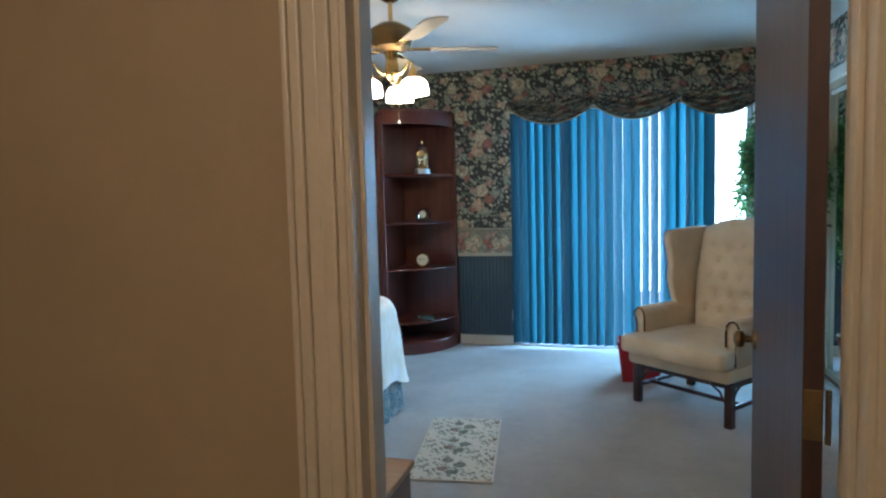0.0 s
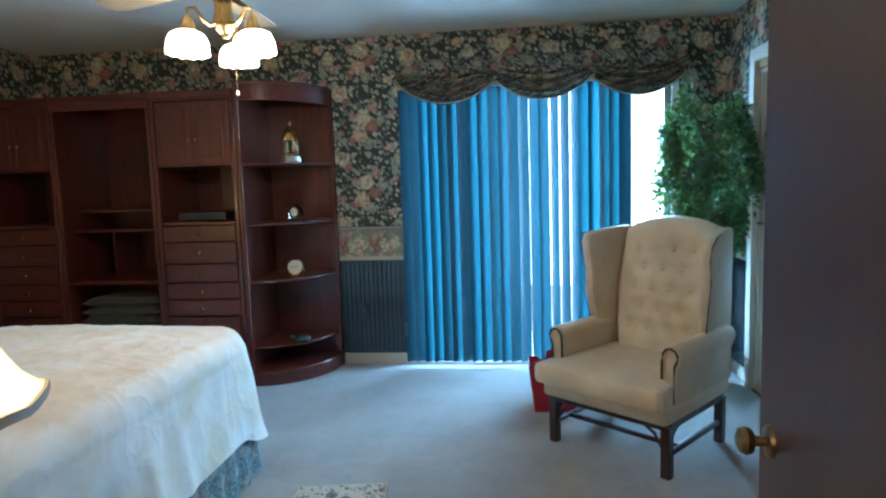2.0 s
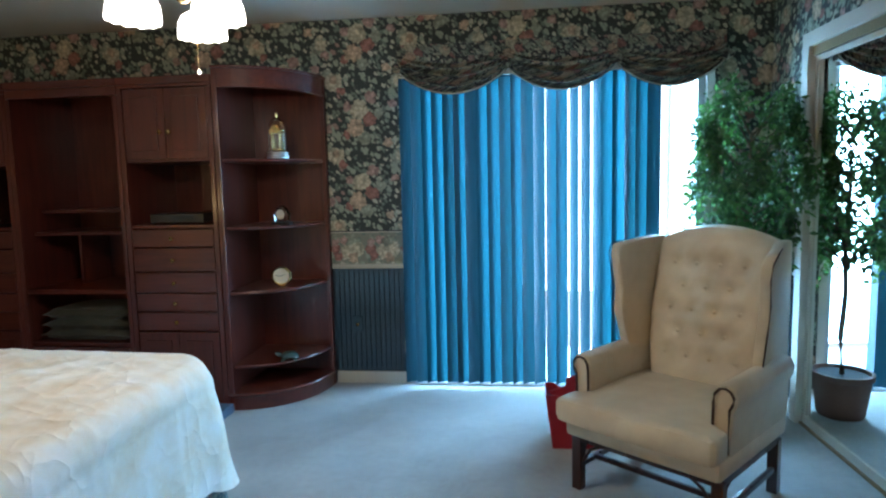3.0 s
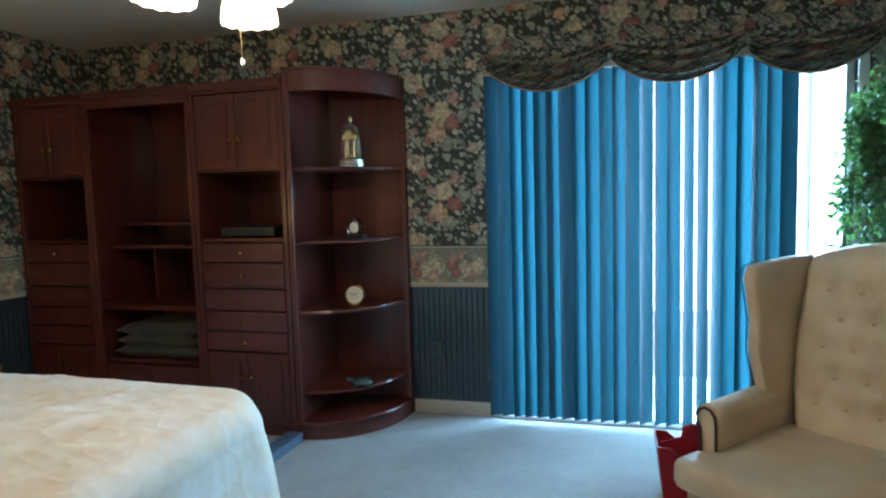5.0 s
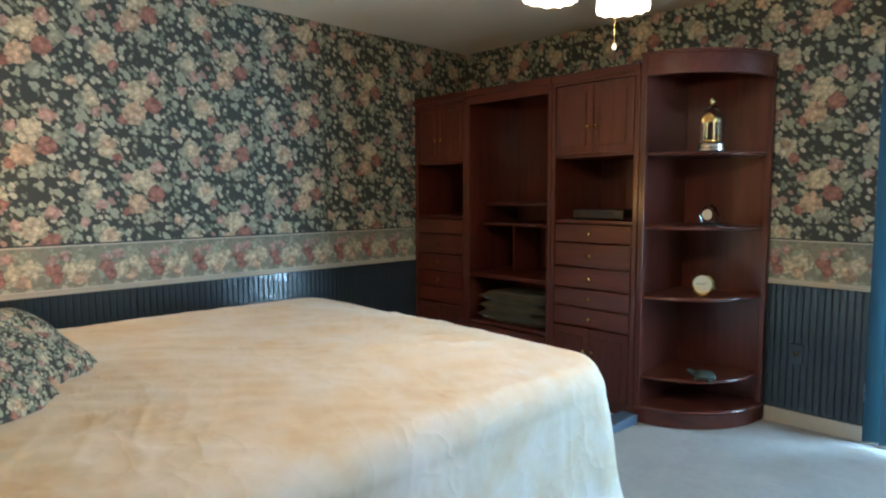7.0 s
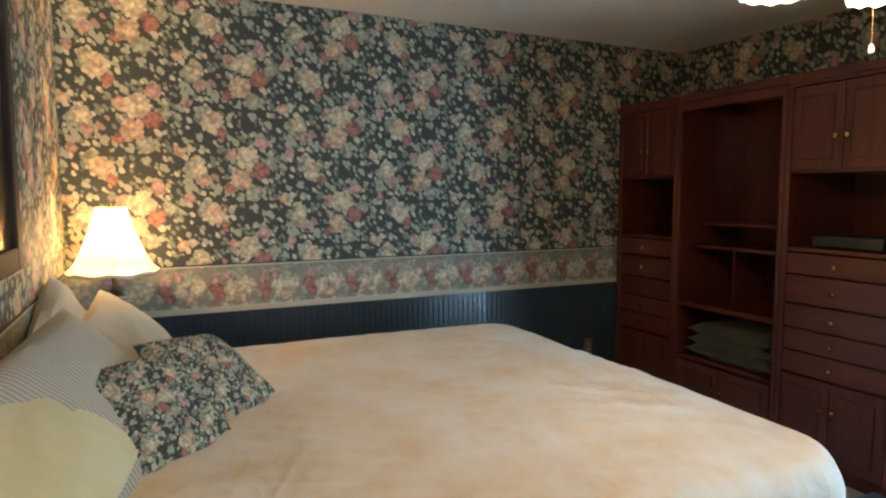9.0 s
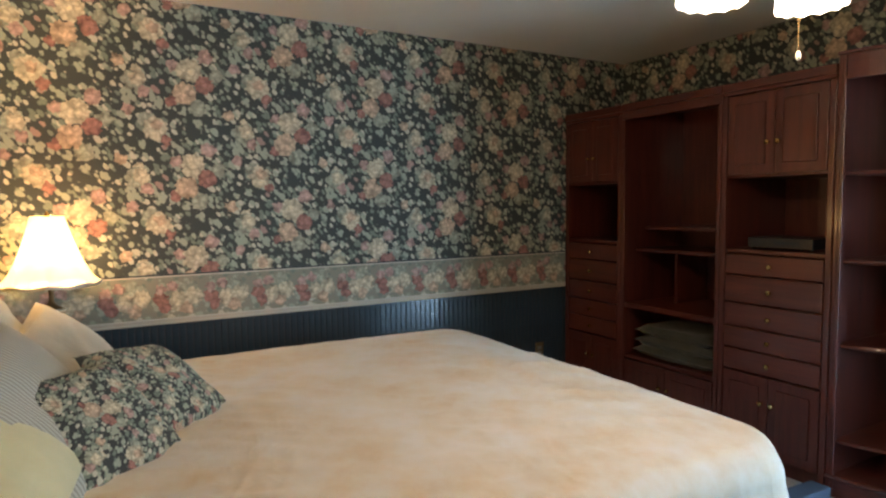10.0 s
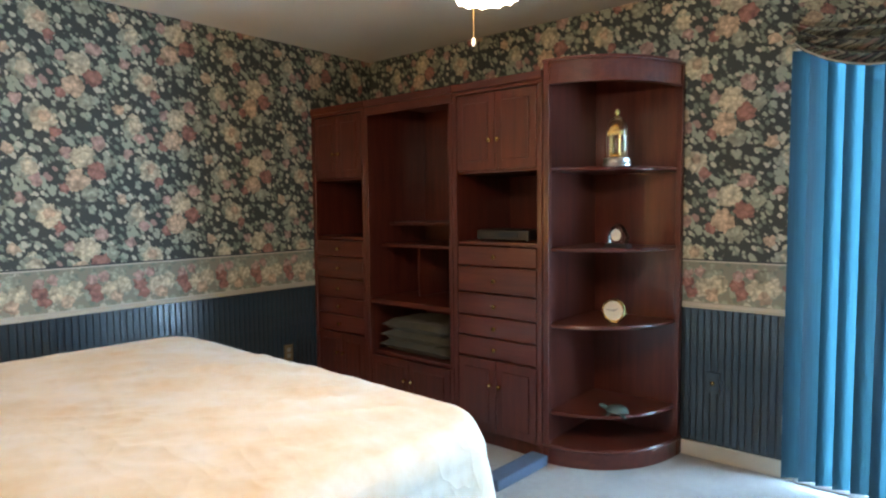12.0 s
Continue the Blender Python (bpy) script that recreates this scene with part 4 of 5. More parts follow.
def bedspread():
    ring = rounded_rect(BX0, BX1, BY0, BY1, 0.20, 420)
    cx, cy = (BX0 + BX1) / 2, (BY0 + BY1) / 2

    def crease(x, y):
        """Soft pulls in the cloth, running from the head towards the free corner, with finer puckers."""
        w = noise.noise((x * 1.1, y * 1.1, 4.0))
        u = (x * 0.55 + y * 0.85) + 0.35 * w
        v = (x * 0.85 - y * 0.55) + 0.25 * noise.noise((x * 0.9, y * 0.9, 8.0))
        a = 1 - abs(noise.noise((u * 1.3, v * 6.5, 2.0))) * 2.2
        b = 1 - abs(noise.noise((u * 4.5 + 5, v * 9.0, 6.0))) * 2.2
        c = 1 - abs(noise.noise((u * 7.0, v * 3.0, 11.0))) * 2.2
        patch = max(0.0, noise.noise((x * 1.2 + 3, y * 1.2, 1.0)) + 0.35)
        return (max(0, a) ** 3 * 0.016 + max(0, b) ** 3 * 0.008 + max(0, c) ** 3 * 0.006) * (0.35 + patch)
    bm = bmesh.new()
    levels = []
    for k in range(1, 61):
        f = (k / 60) ** 0.85
        row = []
        for (x, y, nx, ny) in ring:
            px, py = cx + (x - nx * 0.075 - cx) * f, cy + (y - ny * 0.075 - cy) * f
            z = BT + 0.030 * (1 - f ** 2.5) + 0.014 * noise.noise((px * 1.6, py * 1.6, 0)) + crease(px, py) * (1 - 0.65 * f ** 6) - 0.008
            row.append(bm.verts.new((px, py, z)))
        levels.append(row)
    hang, r, rows = 0.39, 0.115, 44
    for k in range(1, rows):
        row = []
        for i, (x, y, nx, ny) in enumerate(ring):
            corner = abs(nx * ny) * 2
            total = r * math.pi / 2 + (hang + 0.06 * corner)
            s = total * k / (rows - 1)
            if s < r * math.pi / 2:
                a = s / r
                o, dz = r * math.sin(a), -(r - r * math.cos(a))
            else:
                o, dz = r, -r - (s - r * math.pi / 2)
            down = max(0.0, -dz - 0.06)
            w = x * 7.0 + y * 7.0
            swing = math.sin(w + 1.8 * noise.noise((x * 1.6, y * 1.6, 0)) + dz * 1.5)
            sharp = (1 - abs(noise.noise((x * 5.0, y * 5.0, dz * 1.2 + 3.0))) * 2) * 0.5
            fold = (swing * 0.5 + sharp) * (0.10 + 0.22 * corner) * down + down * (0.035 + 0.05 * corner)
            bx, by = x - nx * 0.075, y - ny * 0.075
            keep = min(1.0, k / 14.0)
            lift = 0.35 * crease(bx + nx * o, by + ny * o) * (1 - keep) + 0.004 * noise.noise((x * 6, y * 6, dz * 5)) * keep
            row.append(bm.verts.new((bx + nx * (o - 0.04 + 0.04 * (1 - keep) + fold), by + ny * (o - 0.04 + 0.04 * (1 - keep) + fold), BT - 0.008 + dz + lift + 0.014 * noise.noise((bx * 1.6, by * 1.6, 0)) * (1 - keep))))
        levels.append(row)
    n = len(ring)
    mid = bm.verts.new((cx, cy, BT + 0.025))
    for i in range(n):
        bm.faces.new((mid, levels[0][i], levels[0][(i + 1) % n]))
    for p, q in zip(levels, levels[1:]):
        for i in range(n):
            bm.faces.new((p[i], q[i], q[(i + 1) % n], p[(i + 1) % n]))
    bmesh.ops.recalc_face_normals(bm, faces=bm.faces[:])
    bmesh.ops.solidify(bm, geom=bm.faces[:], thickness=0.004)
    return bm


bed = thing("bed", pose(0, 0, 0), "wide bed with a floral dust ruffle against the papered wall", "bed")
part("mattress", boxes((BX0 + 0.06, BX1 - 0.06, BY0 + 0.03, BY1 - 0.06, 0.38, BT - 0.05), bevel=0.05), "sham_cloth", bed, smooth=True)
part("box_spring", boxes((BX0 + 0.03, BX1 - 0.03, BY0 + 0.02, BY1 - 0.03, 0.16, 0.379), bevel=0.01), "sham_cloth", bed)
bm = bmesh.new()
rr = rounded_rect(BX0 + 0.02, BX1 - 0.02, BY0, BY1 - 0.02, 0.04, 420)
lo, hi = [], []
for i, (x, y, nx, ny) in enumerate(rr):
    g = 0.010 * math.sin(i * 0.9) + 0.006 * noise.noise((x * 8, y * 8, 0))
    lo.append(bm.verts.new((x + nx * (0.02 + g), y + ny * (0.02 + g), 0.006)))
    hi.append(bm.verts.new((x, y, 0.37)))
for i in range(len(rr)):
    j = (i + 1) % len(rr)
    bm.faces.new((lo[i], lo[j], hi[j], hi[i]))
part("dust_ruffle", bm, "skirt_cloth", bed, "gathered teal floral dust ruffle", smooth=True)
solid("bedspread", bedspread(), "spread_cloth", "cream bedspread spread over the bed and hanging at its sides", "bedspread", smooth=True)



def leaning(centre, across, normal):
    """The pose of a cushion at centre whose width runs along across and whose face looks along normal."""
    z = Vector(normal).normalized()
    x = Vector(across)
    x = (x - z * x.dot(z)).normalized()
    y = z.cross(x)
    m = Matrix((x, y, z)).transposed().to_4x4()
    m.translation = centre
    return m


PILLOWS = "pillows on the bed"
solid("bed_pillow", pillow(0.86, 0.52, 0.20, seed=1), "striped_cotton", "large cream striped pillow leaning at the head of the bed", "pillow", m=leaning((-0.90, 1.20, 0.855), (-1, 0.12, 0), (0.22, 0.72, 0.62)), smooth=True, group=PILLOWS)
solid("bed_pillow", pillow(0.80, 0.46, 0.18, seed=4), "sham_cloth", "plain grey-cream pillow leaning near the bedside lamp", "pillow", m=leaning((-1.66, 1.30, 0.84), (-1, 0.0, 0), (0.15, 0.70, 0.70)), smooth=True, group=PILLOWS)
solid("bed_pillow", pillow(0.50, 0.38, 0.15, seed=15), "sham_cloth", "small pale pillow standing behind the others", "pillow", m=leaning((-1.70, 1.10, 0.90), (-1, 0.0, 0.3), (0.10, 0.90, 0.35)), smooth=True, group=PILLOWS)
solid("bed_pillow", pillow(0.54, 0.38, 0.15, seed=7), "yellow_cotton", "soft pale yellow pillow against a striped pillow", "pillow", m=leaning((-0.60, 1.15, 0.865), (-1, 0.1, 0.0), (0.25, 0.60, 0.75)), smooth=True, group=PILLOWS)
solid("throw_pillow", pillow(0.38, 0.38, 0.13, seed=9), "cushion_cloth", "square dark floral throw pillow with pointed corners", "cushion", m=leaning((-0.94, 1.37, 0.84), (0.38, 0.34, -0.50), (0.50, 0.45, 0.76)), smooth=True, group="floral throw pillows")
solid("throw_pillow", pillow(0.38, 0.38, 0.13, seed=12), "cushion_cloth", "square dark floral throw pillow behind another one", "cushion", m=leaning((-1.22, 1.55, 0.85), (0.38, 0.34, -0.44), (0.30, 0.50, 0.80)), smooth=True, group="floral throw pillows")


# ---- nightstands and lamps ----
def nightstand(x, y, label):
    n = thing("nightstand", pose(x, y, 0), label, "nightstand", "nightstands by the bed")
    w, d, h = 0.50, 0.50, 0.46
    part("body", boxes((-w / 2, w / 2, -d / 2, d / 2, 0.05, h - 0.022), bevel=0.003), "case_wood", n, "dark brown body")
    part("top", boxes((-w / 2 - 0.012, w / 2 + 0.012, -d / 2, d / 2 + 0.014, h - 0.022, h), bevel=0.004), "oak_wood", n, "warm oak top")
    part("drawer", boxes((-w / 2 + 0.02, w / 2 - 0.02, d / 2, d / 2 + 0.014, 0.26, 0.42), bevel=0.003), "case_wood_cross", n)
    part("drawer", boxes((-w / 2 + 0.02, w / 2 - 0.02, d / 2, d / 2 + 0.014, 0.08, 0.245), bevel=0.003), "case_wood_cross", n)
    for z in (0.34, 0.16):
        part("knob", lathe(KNOB, 12), "brass", n, "small brass knob", pose(0, d / 2 + 0.014, z, -90, 0, 0), True)
    for sx in (-1, 1):
        for sy in (-1, 1):
            part("leg", boxes((sx * (w / 2 - 0.02) - 0.018, sx * (w / 2 - 0.02) + 0.018, sy * (d / 2 - 0.02) - 0.018, sy * (d / 2 - 0.02) + 0.018, 0.0, 0.05), bevel=0.003), "case_wood", n)
    return n


nightstand(0.29, 1.10, "dark nightstand with an oak top beside the bedroom door")
nightstand(-2.36, 1.27, "dark nightstand with an oak top in the corner beyond the bed")


def table_lamp(x, y, z, label, watts):
    n = thing("table_lamp", pose(x, y, z), label, "lamp", "bedside lamps")
    prof = [(0.070, 0.0), (0.075, 0.012), (0.060, 0.028), (0.030, 0.05), (0.026, 0.09), (0.044, 0.14), (0.062, 0.21), (0.066, 0.27), (0.056, 0.33), (0.030, 0.375), (0.036, 0.40), (0.050, 0.43), (0.054, 0.45), (0.034, 0.465), (0.030, 0.48), (0.044, 0.50), (0.044, 0.515), (0.022, 0.53), (0.010, 0.55), (0.010, 0.70), (0.0, 0.70)]
    part("base", lathe(prof, 28), "old_brass", n, "turned bronze base with bands", smooth=True)
    for z in (0.435, 0.50):
        part("band", lathe([(0.046, z), (0.054, z + 0.004), (0.054, z + 0.012), (0.046, z + 0.016)], 28), "clock_face", n, "cream enamel band", smooth=True)
    pts = []
    for i in range(13):
        t = i / 12
        pts.append((0.19 - 0.125 * t ** 0.62, 0.625 + 0.30 * t))
    sh = lathe(pts, 40, wave=lambda a, i: (1 + 0.035 * (1 - i / 12) * math.cos(a * 8), 0.006 * (1 - i / 12) * math.cos(a * 8)))
    caps = [f for f in sh.faces if len(f.verts) > 8]
    bmesh.ops.delete(sh, geom=caps, context="FACES_ONLY")
    bmesh.ops.solidify(sh, geom=sh.faces[:], thickness=0.002)
    part("shade", sh, "lamp_shade_cloth", n, "glowing cream bell shade", smooth=True)
    part("trim", lathe([(0.188, 0.618), (0.194, 0.618), (0.194, 0.632), (0.188, 0.632), (0.188, 0.618)], 40, wave=lambda a, i: (1 + 0.035 * math.cos(a * 8), 0.006 * math.cos(a * 8))), "ivory_trim", n, "darker scalloped hem", smooth=True)
    part("finial", lathe([(0.004, 0.90), (0.012, 0.922), (0.012, 0.935), (0.005, 0.945), (0.0, 0.95)], 12), "brass", n, smooth=True)
    l = lamp("lamp_bulb", "POINT", pose(x, y, z + 0.72), watts, (1.0, 0.66, 0.29), radius=0.04)
    return n


table_lamp(0.31, 1.03, 0.46, "lit bedside lamp with a cream bell shade by the door", 34.0)
table_lamp(-2.33, 1.22, 0.46, "lit bedside lamp with a cream bell shade in a corner", 112.0)

# framed picture over the bed
pic = thing("framed_picture", pose(-0.72, HEAD, 0), "dark wooden framed picture hung over the bed", "picture")
part("frame", boxes((-0.62, -0.55, 0.001, 0.035, 1.22, 2.30), (0.55, 0.62, 0.001, 0.035, 1.22, 2.30), (-0.55, 0.55, 0.001, 0.035, 1.22, 1.29), (-0.55, 0.55, 0.001, 0.035, 2.23, 2.30), bevel=0.006), "frame_wood", pic)
part("canvas", boxes((-0.55, 0.55, 0.001, 0.015, 1.29, 2.23)), "old_brass", pic, "dark brown picture surface")


# ---- wing chair ----
def wing_chair(m):
    c = thing("wing_chair", m, "cream leather wing chair with a tufted back and dark wooden legs", "chair")
    W, D = 0.312, 0.280
    for sx in (-1, 1):
        for sy in (-1, 1):
            part("leg", boxes((sx * W - 0.022, sx * W + 0.022, sy * D - 0.022, sy * D + 0.022, 0.0, 0.245), bevel=0.003), "chair_wood", c)
    part("rail", boxes((-W, W, -D - 0.018, -D + 0.018, 0.225, 0.262), (-W, W, D - 0.018, D + 0.018, 0.225, 0.262), (-W - 0.018, -W + 0.018, -D, D, 0.226, 0.261), (W - 0.018, W + 0.018, -D, D, 0.226, 0.261), bevel=0.003), "chair_wood", c)
    for sx in (-1, 1):
        part("stretcher", boxes((sx * W - 0.010, sx * W + 0.010, -D, D, 0.095, 0.120), bevel=0.003), "chair_wood", c)
    part("stretcher", boxes((-W, W, -0.16, -0.14, 0.096, 0.119), bevel=0.003), "chair_wood", c)
    for sx in (-1, 1):
        part("bracket", tube([(sx * (W - 0.02), -D, 0.13), (sx * (W - 0.045), -D, 0.165), (sx * (W - 0.06), -D, 0.195), (sx * (W - 0.11), -D, 0.224)], 0.007, 8), "chair_wood", c, "curved corner bracket")
        part("bracket", tube([(sx * W, -D + 0.02, 0.13), (sx * W, -D + 0.045, 0.165), (sx * W, -D + 0.06, 0.195), (sx * W, -D + 0.11, 0.224)], 0.007, 8), "chair_wood", c, "curved corner bracket")
    part("seat_frame", boxes((-W - 0.03, W + 0.03, -D - 0.065, D + 0.055, 0.258, 0.345), bevel=0.022), "cream_leather", c, smooth=True)
    outline = [(-0.285, 0.25), (-0.285, -0.235), (-0.30, -0.262), (-0.345, -0.272), (-0.352, -0.395), (-0.330, -0.415), (0.330, -0.415), (0.352, -0.395), (0.345, -0.272), (0.30, -0.262), (0.285, -0.235), (0.285, 0.25)]
    cush = prism(outline, 0.0, 0.108, "z", 0.026)
    bmesh.ops.triangulate(cush, faces=[q for q in cush.faces if len(q.verts) > 4])
    bmesh.ops.subdivide_edges(cush, edges=[e for e in cush.edges if e.calc_length() > 0.06], cuts=5, use_grid_fill=True)
    for v in cush.verts:
        if v.co.z > 0.06:
            dome = max(0.0, 1 - (v.co.x / 0.34) ** 2) * max(0.0, 1 - ((v.co.y + 0.08) / 0.34) ** 2)
            v.co.z += 0.022 * dome + 0.004 * noise.noise(v.co * 9)
        v.co.y -= 0.008 * max(0.0, 1 - (v.co.x / 0.34) ** 2) * (1 if v.co.y < -0.3 else 0)
    part("seat_cushion", cush, "cream_leather", c, "soft leather seat cushion", pose(0, 0, 0.340), True)
    # back with buttons
    n, rows = 40, 48
    bm = bmesh.new()
    btn = []
    for r in range(5):
        for k in range(4 if r % 2 == 0 else 3):
            btn.append(((k - (1.5 if r % 2 == 0 else 1.0)) * 0.108, 0.56 + r * 0.105))
    grid = []
    for r in range(rows + 1):
        t = r / rows
        line = []
        for i in range(n + 1):
            s = i / n * 2 - 1
            topz = 1.148 - 0.070 * abs(s) ** 2.0
            z = 0.36 + (topz - 0.36) * t
            half = 0.224 + 0.036 * math.sin(min(1, t * 1.15) * math.pi * 0.9) + 0.040 * t
            x = s * half
            y = 0.175 + 0.16 * t - 0.030 * (1 - s * s) * (1 - 0.4 * t)
            d = min(((x - bx) ** 2 + (z - bz) ** 2) ** 0.5 for bx, bz in btn)
            y += 0.030 * math.exp(-(d / 0.034) ** 2)
            cr = min(abs(((x + (z - 0.56) * 0.514) / 0.108 + 0.5) % 1 - 0.5), abs(((x - (z - 0.56) * 0.514) / 0.108 + 0.5) % 1 - 0.5)) * 0.108
            if 0.50 < z < 1.05:
                y += 0.007 * math.exp(-(cr / 0.008) ** 2)
            y += 0.03 * max(0, abs(s) - 0.9) / 0.1 + 0.03 * max(0, t - 0.95) / 0.05
            line.append(bm.verts.new((x, y, z)))
        grid.append(line)
    backl = []
    for r in range(rows + 1):
        backl.append([bm.verts.new((v.co.x * 1.01, 0.265 + 0.16 * r / rows, v.co.z + (0.008 if r == rows else 0))) for v in grid[r]])
    for r in range(rows):
        for i in range(n):
            bm.faces.new((grid[r][i], grid[r][i + 1], grid[r + 1][i + 1], grid[r + 1][i]))
            bm.faces.new((backl[r][i], backl[r + 1][i], backl[r + 1][i + 1], backl[r][i + 1]))
        bm.faces.new((grid[r][0], grid[r + 1][0], backl[r + 1][0], backl[r][0]))
        bm.faces.new((grid[r][n], backl[r][n], backl[r + 1][n], grid[r + 1][n]))
    for i in range(n):
        bm.faces.new((grid[rows][i], grid[rows][i + 1], backl[rows][i + 1], backl[rows][i]))
        bm.faces.new((grid[0][i], backl[0][i], backl[0][i + 1], grid[0][i + 1]))
    bmesh.ops.recalc_face_normals(bm, faces=bm.faces[:])
    bk = part("backrest", bm, "cream_leather", c, "button-tufted leather back", smooth=True)
    for bx, bz in btn:
        t = (bz - 0.36) / 0.77
        part("button", lathe([(0.009, 0.0), (0.010, 0.003), (0.006, 0.007), (0.0, 0.008)], 10), "cream_leather", bk, "", pose(bx, 0.175 + 0.16 * t + 0.006 - 0.026 * (1 - (bx / 0.27) ** 2) * (1 - 0.4 * t), bz, 90, 0, 0), True)
    # wings, arms
    wing = [(0.40, 0.36), (0.30, 0.36), (0.12, 0.50), (0.075, 0.62), (0.055, 0.75), (0.07, 0.86), (0.05, 0.96), (0.045, 1.03), (0.08, 1.075), (0.16, 1.085), (0.30, 1.10), (0.42, 1.10), (0.415, 0.8)]
    for sx in (-1, 1):
        a, b2 = sorted((sx * 0.266, sx * 0.316))
        w = prism(wing, a, b2, "x", 0.016)
        for v in w.verts:
            v.co.x += sx * max(0, 0.35 - v.co.y) * 0.14 * min(1.0, max(0.0, (v.co.z - 0.50) / 0.30)) + sx * 0.03 * max(0.0, (v.co.z - 1.0) / 0.1) * min(1.0, max(0.0, (0.3 - v.co.y) / 0.2))
        part("wing", w, "cream_leather", c, "curved leather wing", smooth=True)
        arm = [(sx * 0.269, 0.33), (sx * 0.339, 0.33), (sx * 0.346, 0.50), (sx * 0.362, 0.535), (sx * 0.366, 0.57), (sx * 0.349, 0.60), (sx * 0.319, 0.612), (sx * 0.284, 0.602), (sx * 0.266, 0.575), (sx * 0.266, 0.53)]
        am = prism(arm, -0.255, 0.34, "y", 0.010)
        part("arm", am, "cream_leather", c, "rolled leather arm", smooth=True)
        trim = [(sx * 0.274, -0.262, 0.35), (sx * 0.276, -0.264, 0.54), (sx * 0.280, -0.264, 0.572), (sx * 0.296, -0.264, 0.594), (sx * 0.319, -0.264, 0.600), (sx * 0.340, -0.264, 0.590), (sx * 0.352, -0.264, 0.567), (sx * 0.348, -0.264, 0.545), (sx * 0.336, -0.264, 0.52), (sx * 0.332, -0.262, 0.35)]
        part("piping", tube(trim, 0.0055, 8), "chair_wood", c, "dark nail-head trim round the arm front", smooth=True)
        welt = []
        for p, q in wing[1:10]:
            out = max(0, 0.35 - p) * 0.14 * min(1.0, max(0.0, (q - 0.50) / 0.30)) + 0.03 * max(0.0, (q - 1.0) / 0.1) * min(1.0, max(0.0, (0.3 - p) / 0.2))
            welt.append((sx * (0.314 + out), p - 0.003, q))
        part("piping", tube(welt, 0.0032, 8), "chair_wood", c, "dark welt along the wing edge", smooth=True)
    return c


wing_chair(pose(1.748, 3.58, 0, 0, 0, -40.5))

# ---- red magazine holder ----
mag = thing("magazine_holder", pose(1.36, 4.08, 0, 0, 0, 0), "red leather magazine holder with a loop handle behind the chair", "basket")
for s, nm in ((1, "side_panel"), (-1, "side_panel")):
    side = prism([(-0.115, 0.0), (0.115, 0.0), (0.150, 0.285), (0.10, 0.285), (0.05, 0.235), (-0.05, 0.235), (-0.10, 0.285), (-0.150, 0.285)], s * 0.10 - 0.004, s * 0.10 + 0.004, "y", 0.002)
    part(nm, side, "red_leather", mag)
for s in (1, -1):
    part("end_panel", prism([(s * 0.115, 0.0), (s * 0.123, 0.0), (s * 0.158, 0.285), (s * 0.150, 0.285)], -0.104, 0.104, "y", 0.001), "red_leather", mag)
part("bottom", boxes((-0.115, 0.115, -0.10, 0.10, 0.0, 0.008)), "red_leather", mag)
part("divider", prism([(-0.118, 0.008), (0.118, 0.008), (0.135, 0.27), (0.05, 0.30), (0.045, 0.345), (0.0, 0.36), (-0.045, 0.345), (-0.05, 0.30), (-0.135, 0.27)], -0.006, 0.006, "y", 0.002), "red_leather", mag, "middle panel with a handle")

# ---- rug ----
rug = thing("rug", pose(0.385, 2.60, 0.0, 0, 0, 7.5), "small cream rug with scattered grey-green leaves on the carpet", "rug")
part("body", boxes((-0.195, 0.195, -0.41, 0.41, 0.0, 0.010), bevel=0.003), "rug_cloth", rug)
part("binding", boxes((-0.205, -0.195, -0.42, 0.42, 0, 0.009), (0.195, 0.205, -0.42, 0.42, 0, 0.009), (-0.195, 0.195, -0.42, -0.41, 0, 0.009), (-0.195, 0.195, 0.41, 0.42, 0, 0.009), bevel=0.002), "ivory_trim", rug, "pale bound edge")


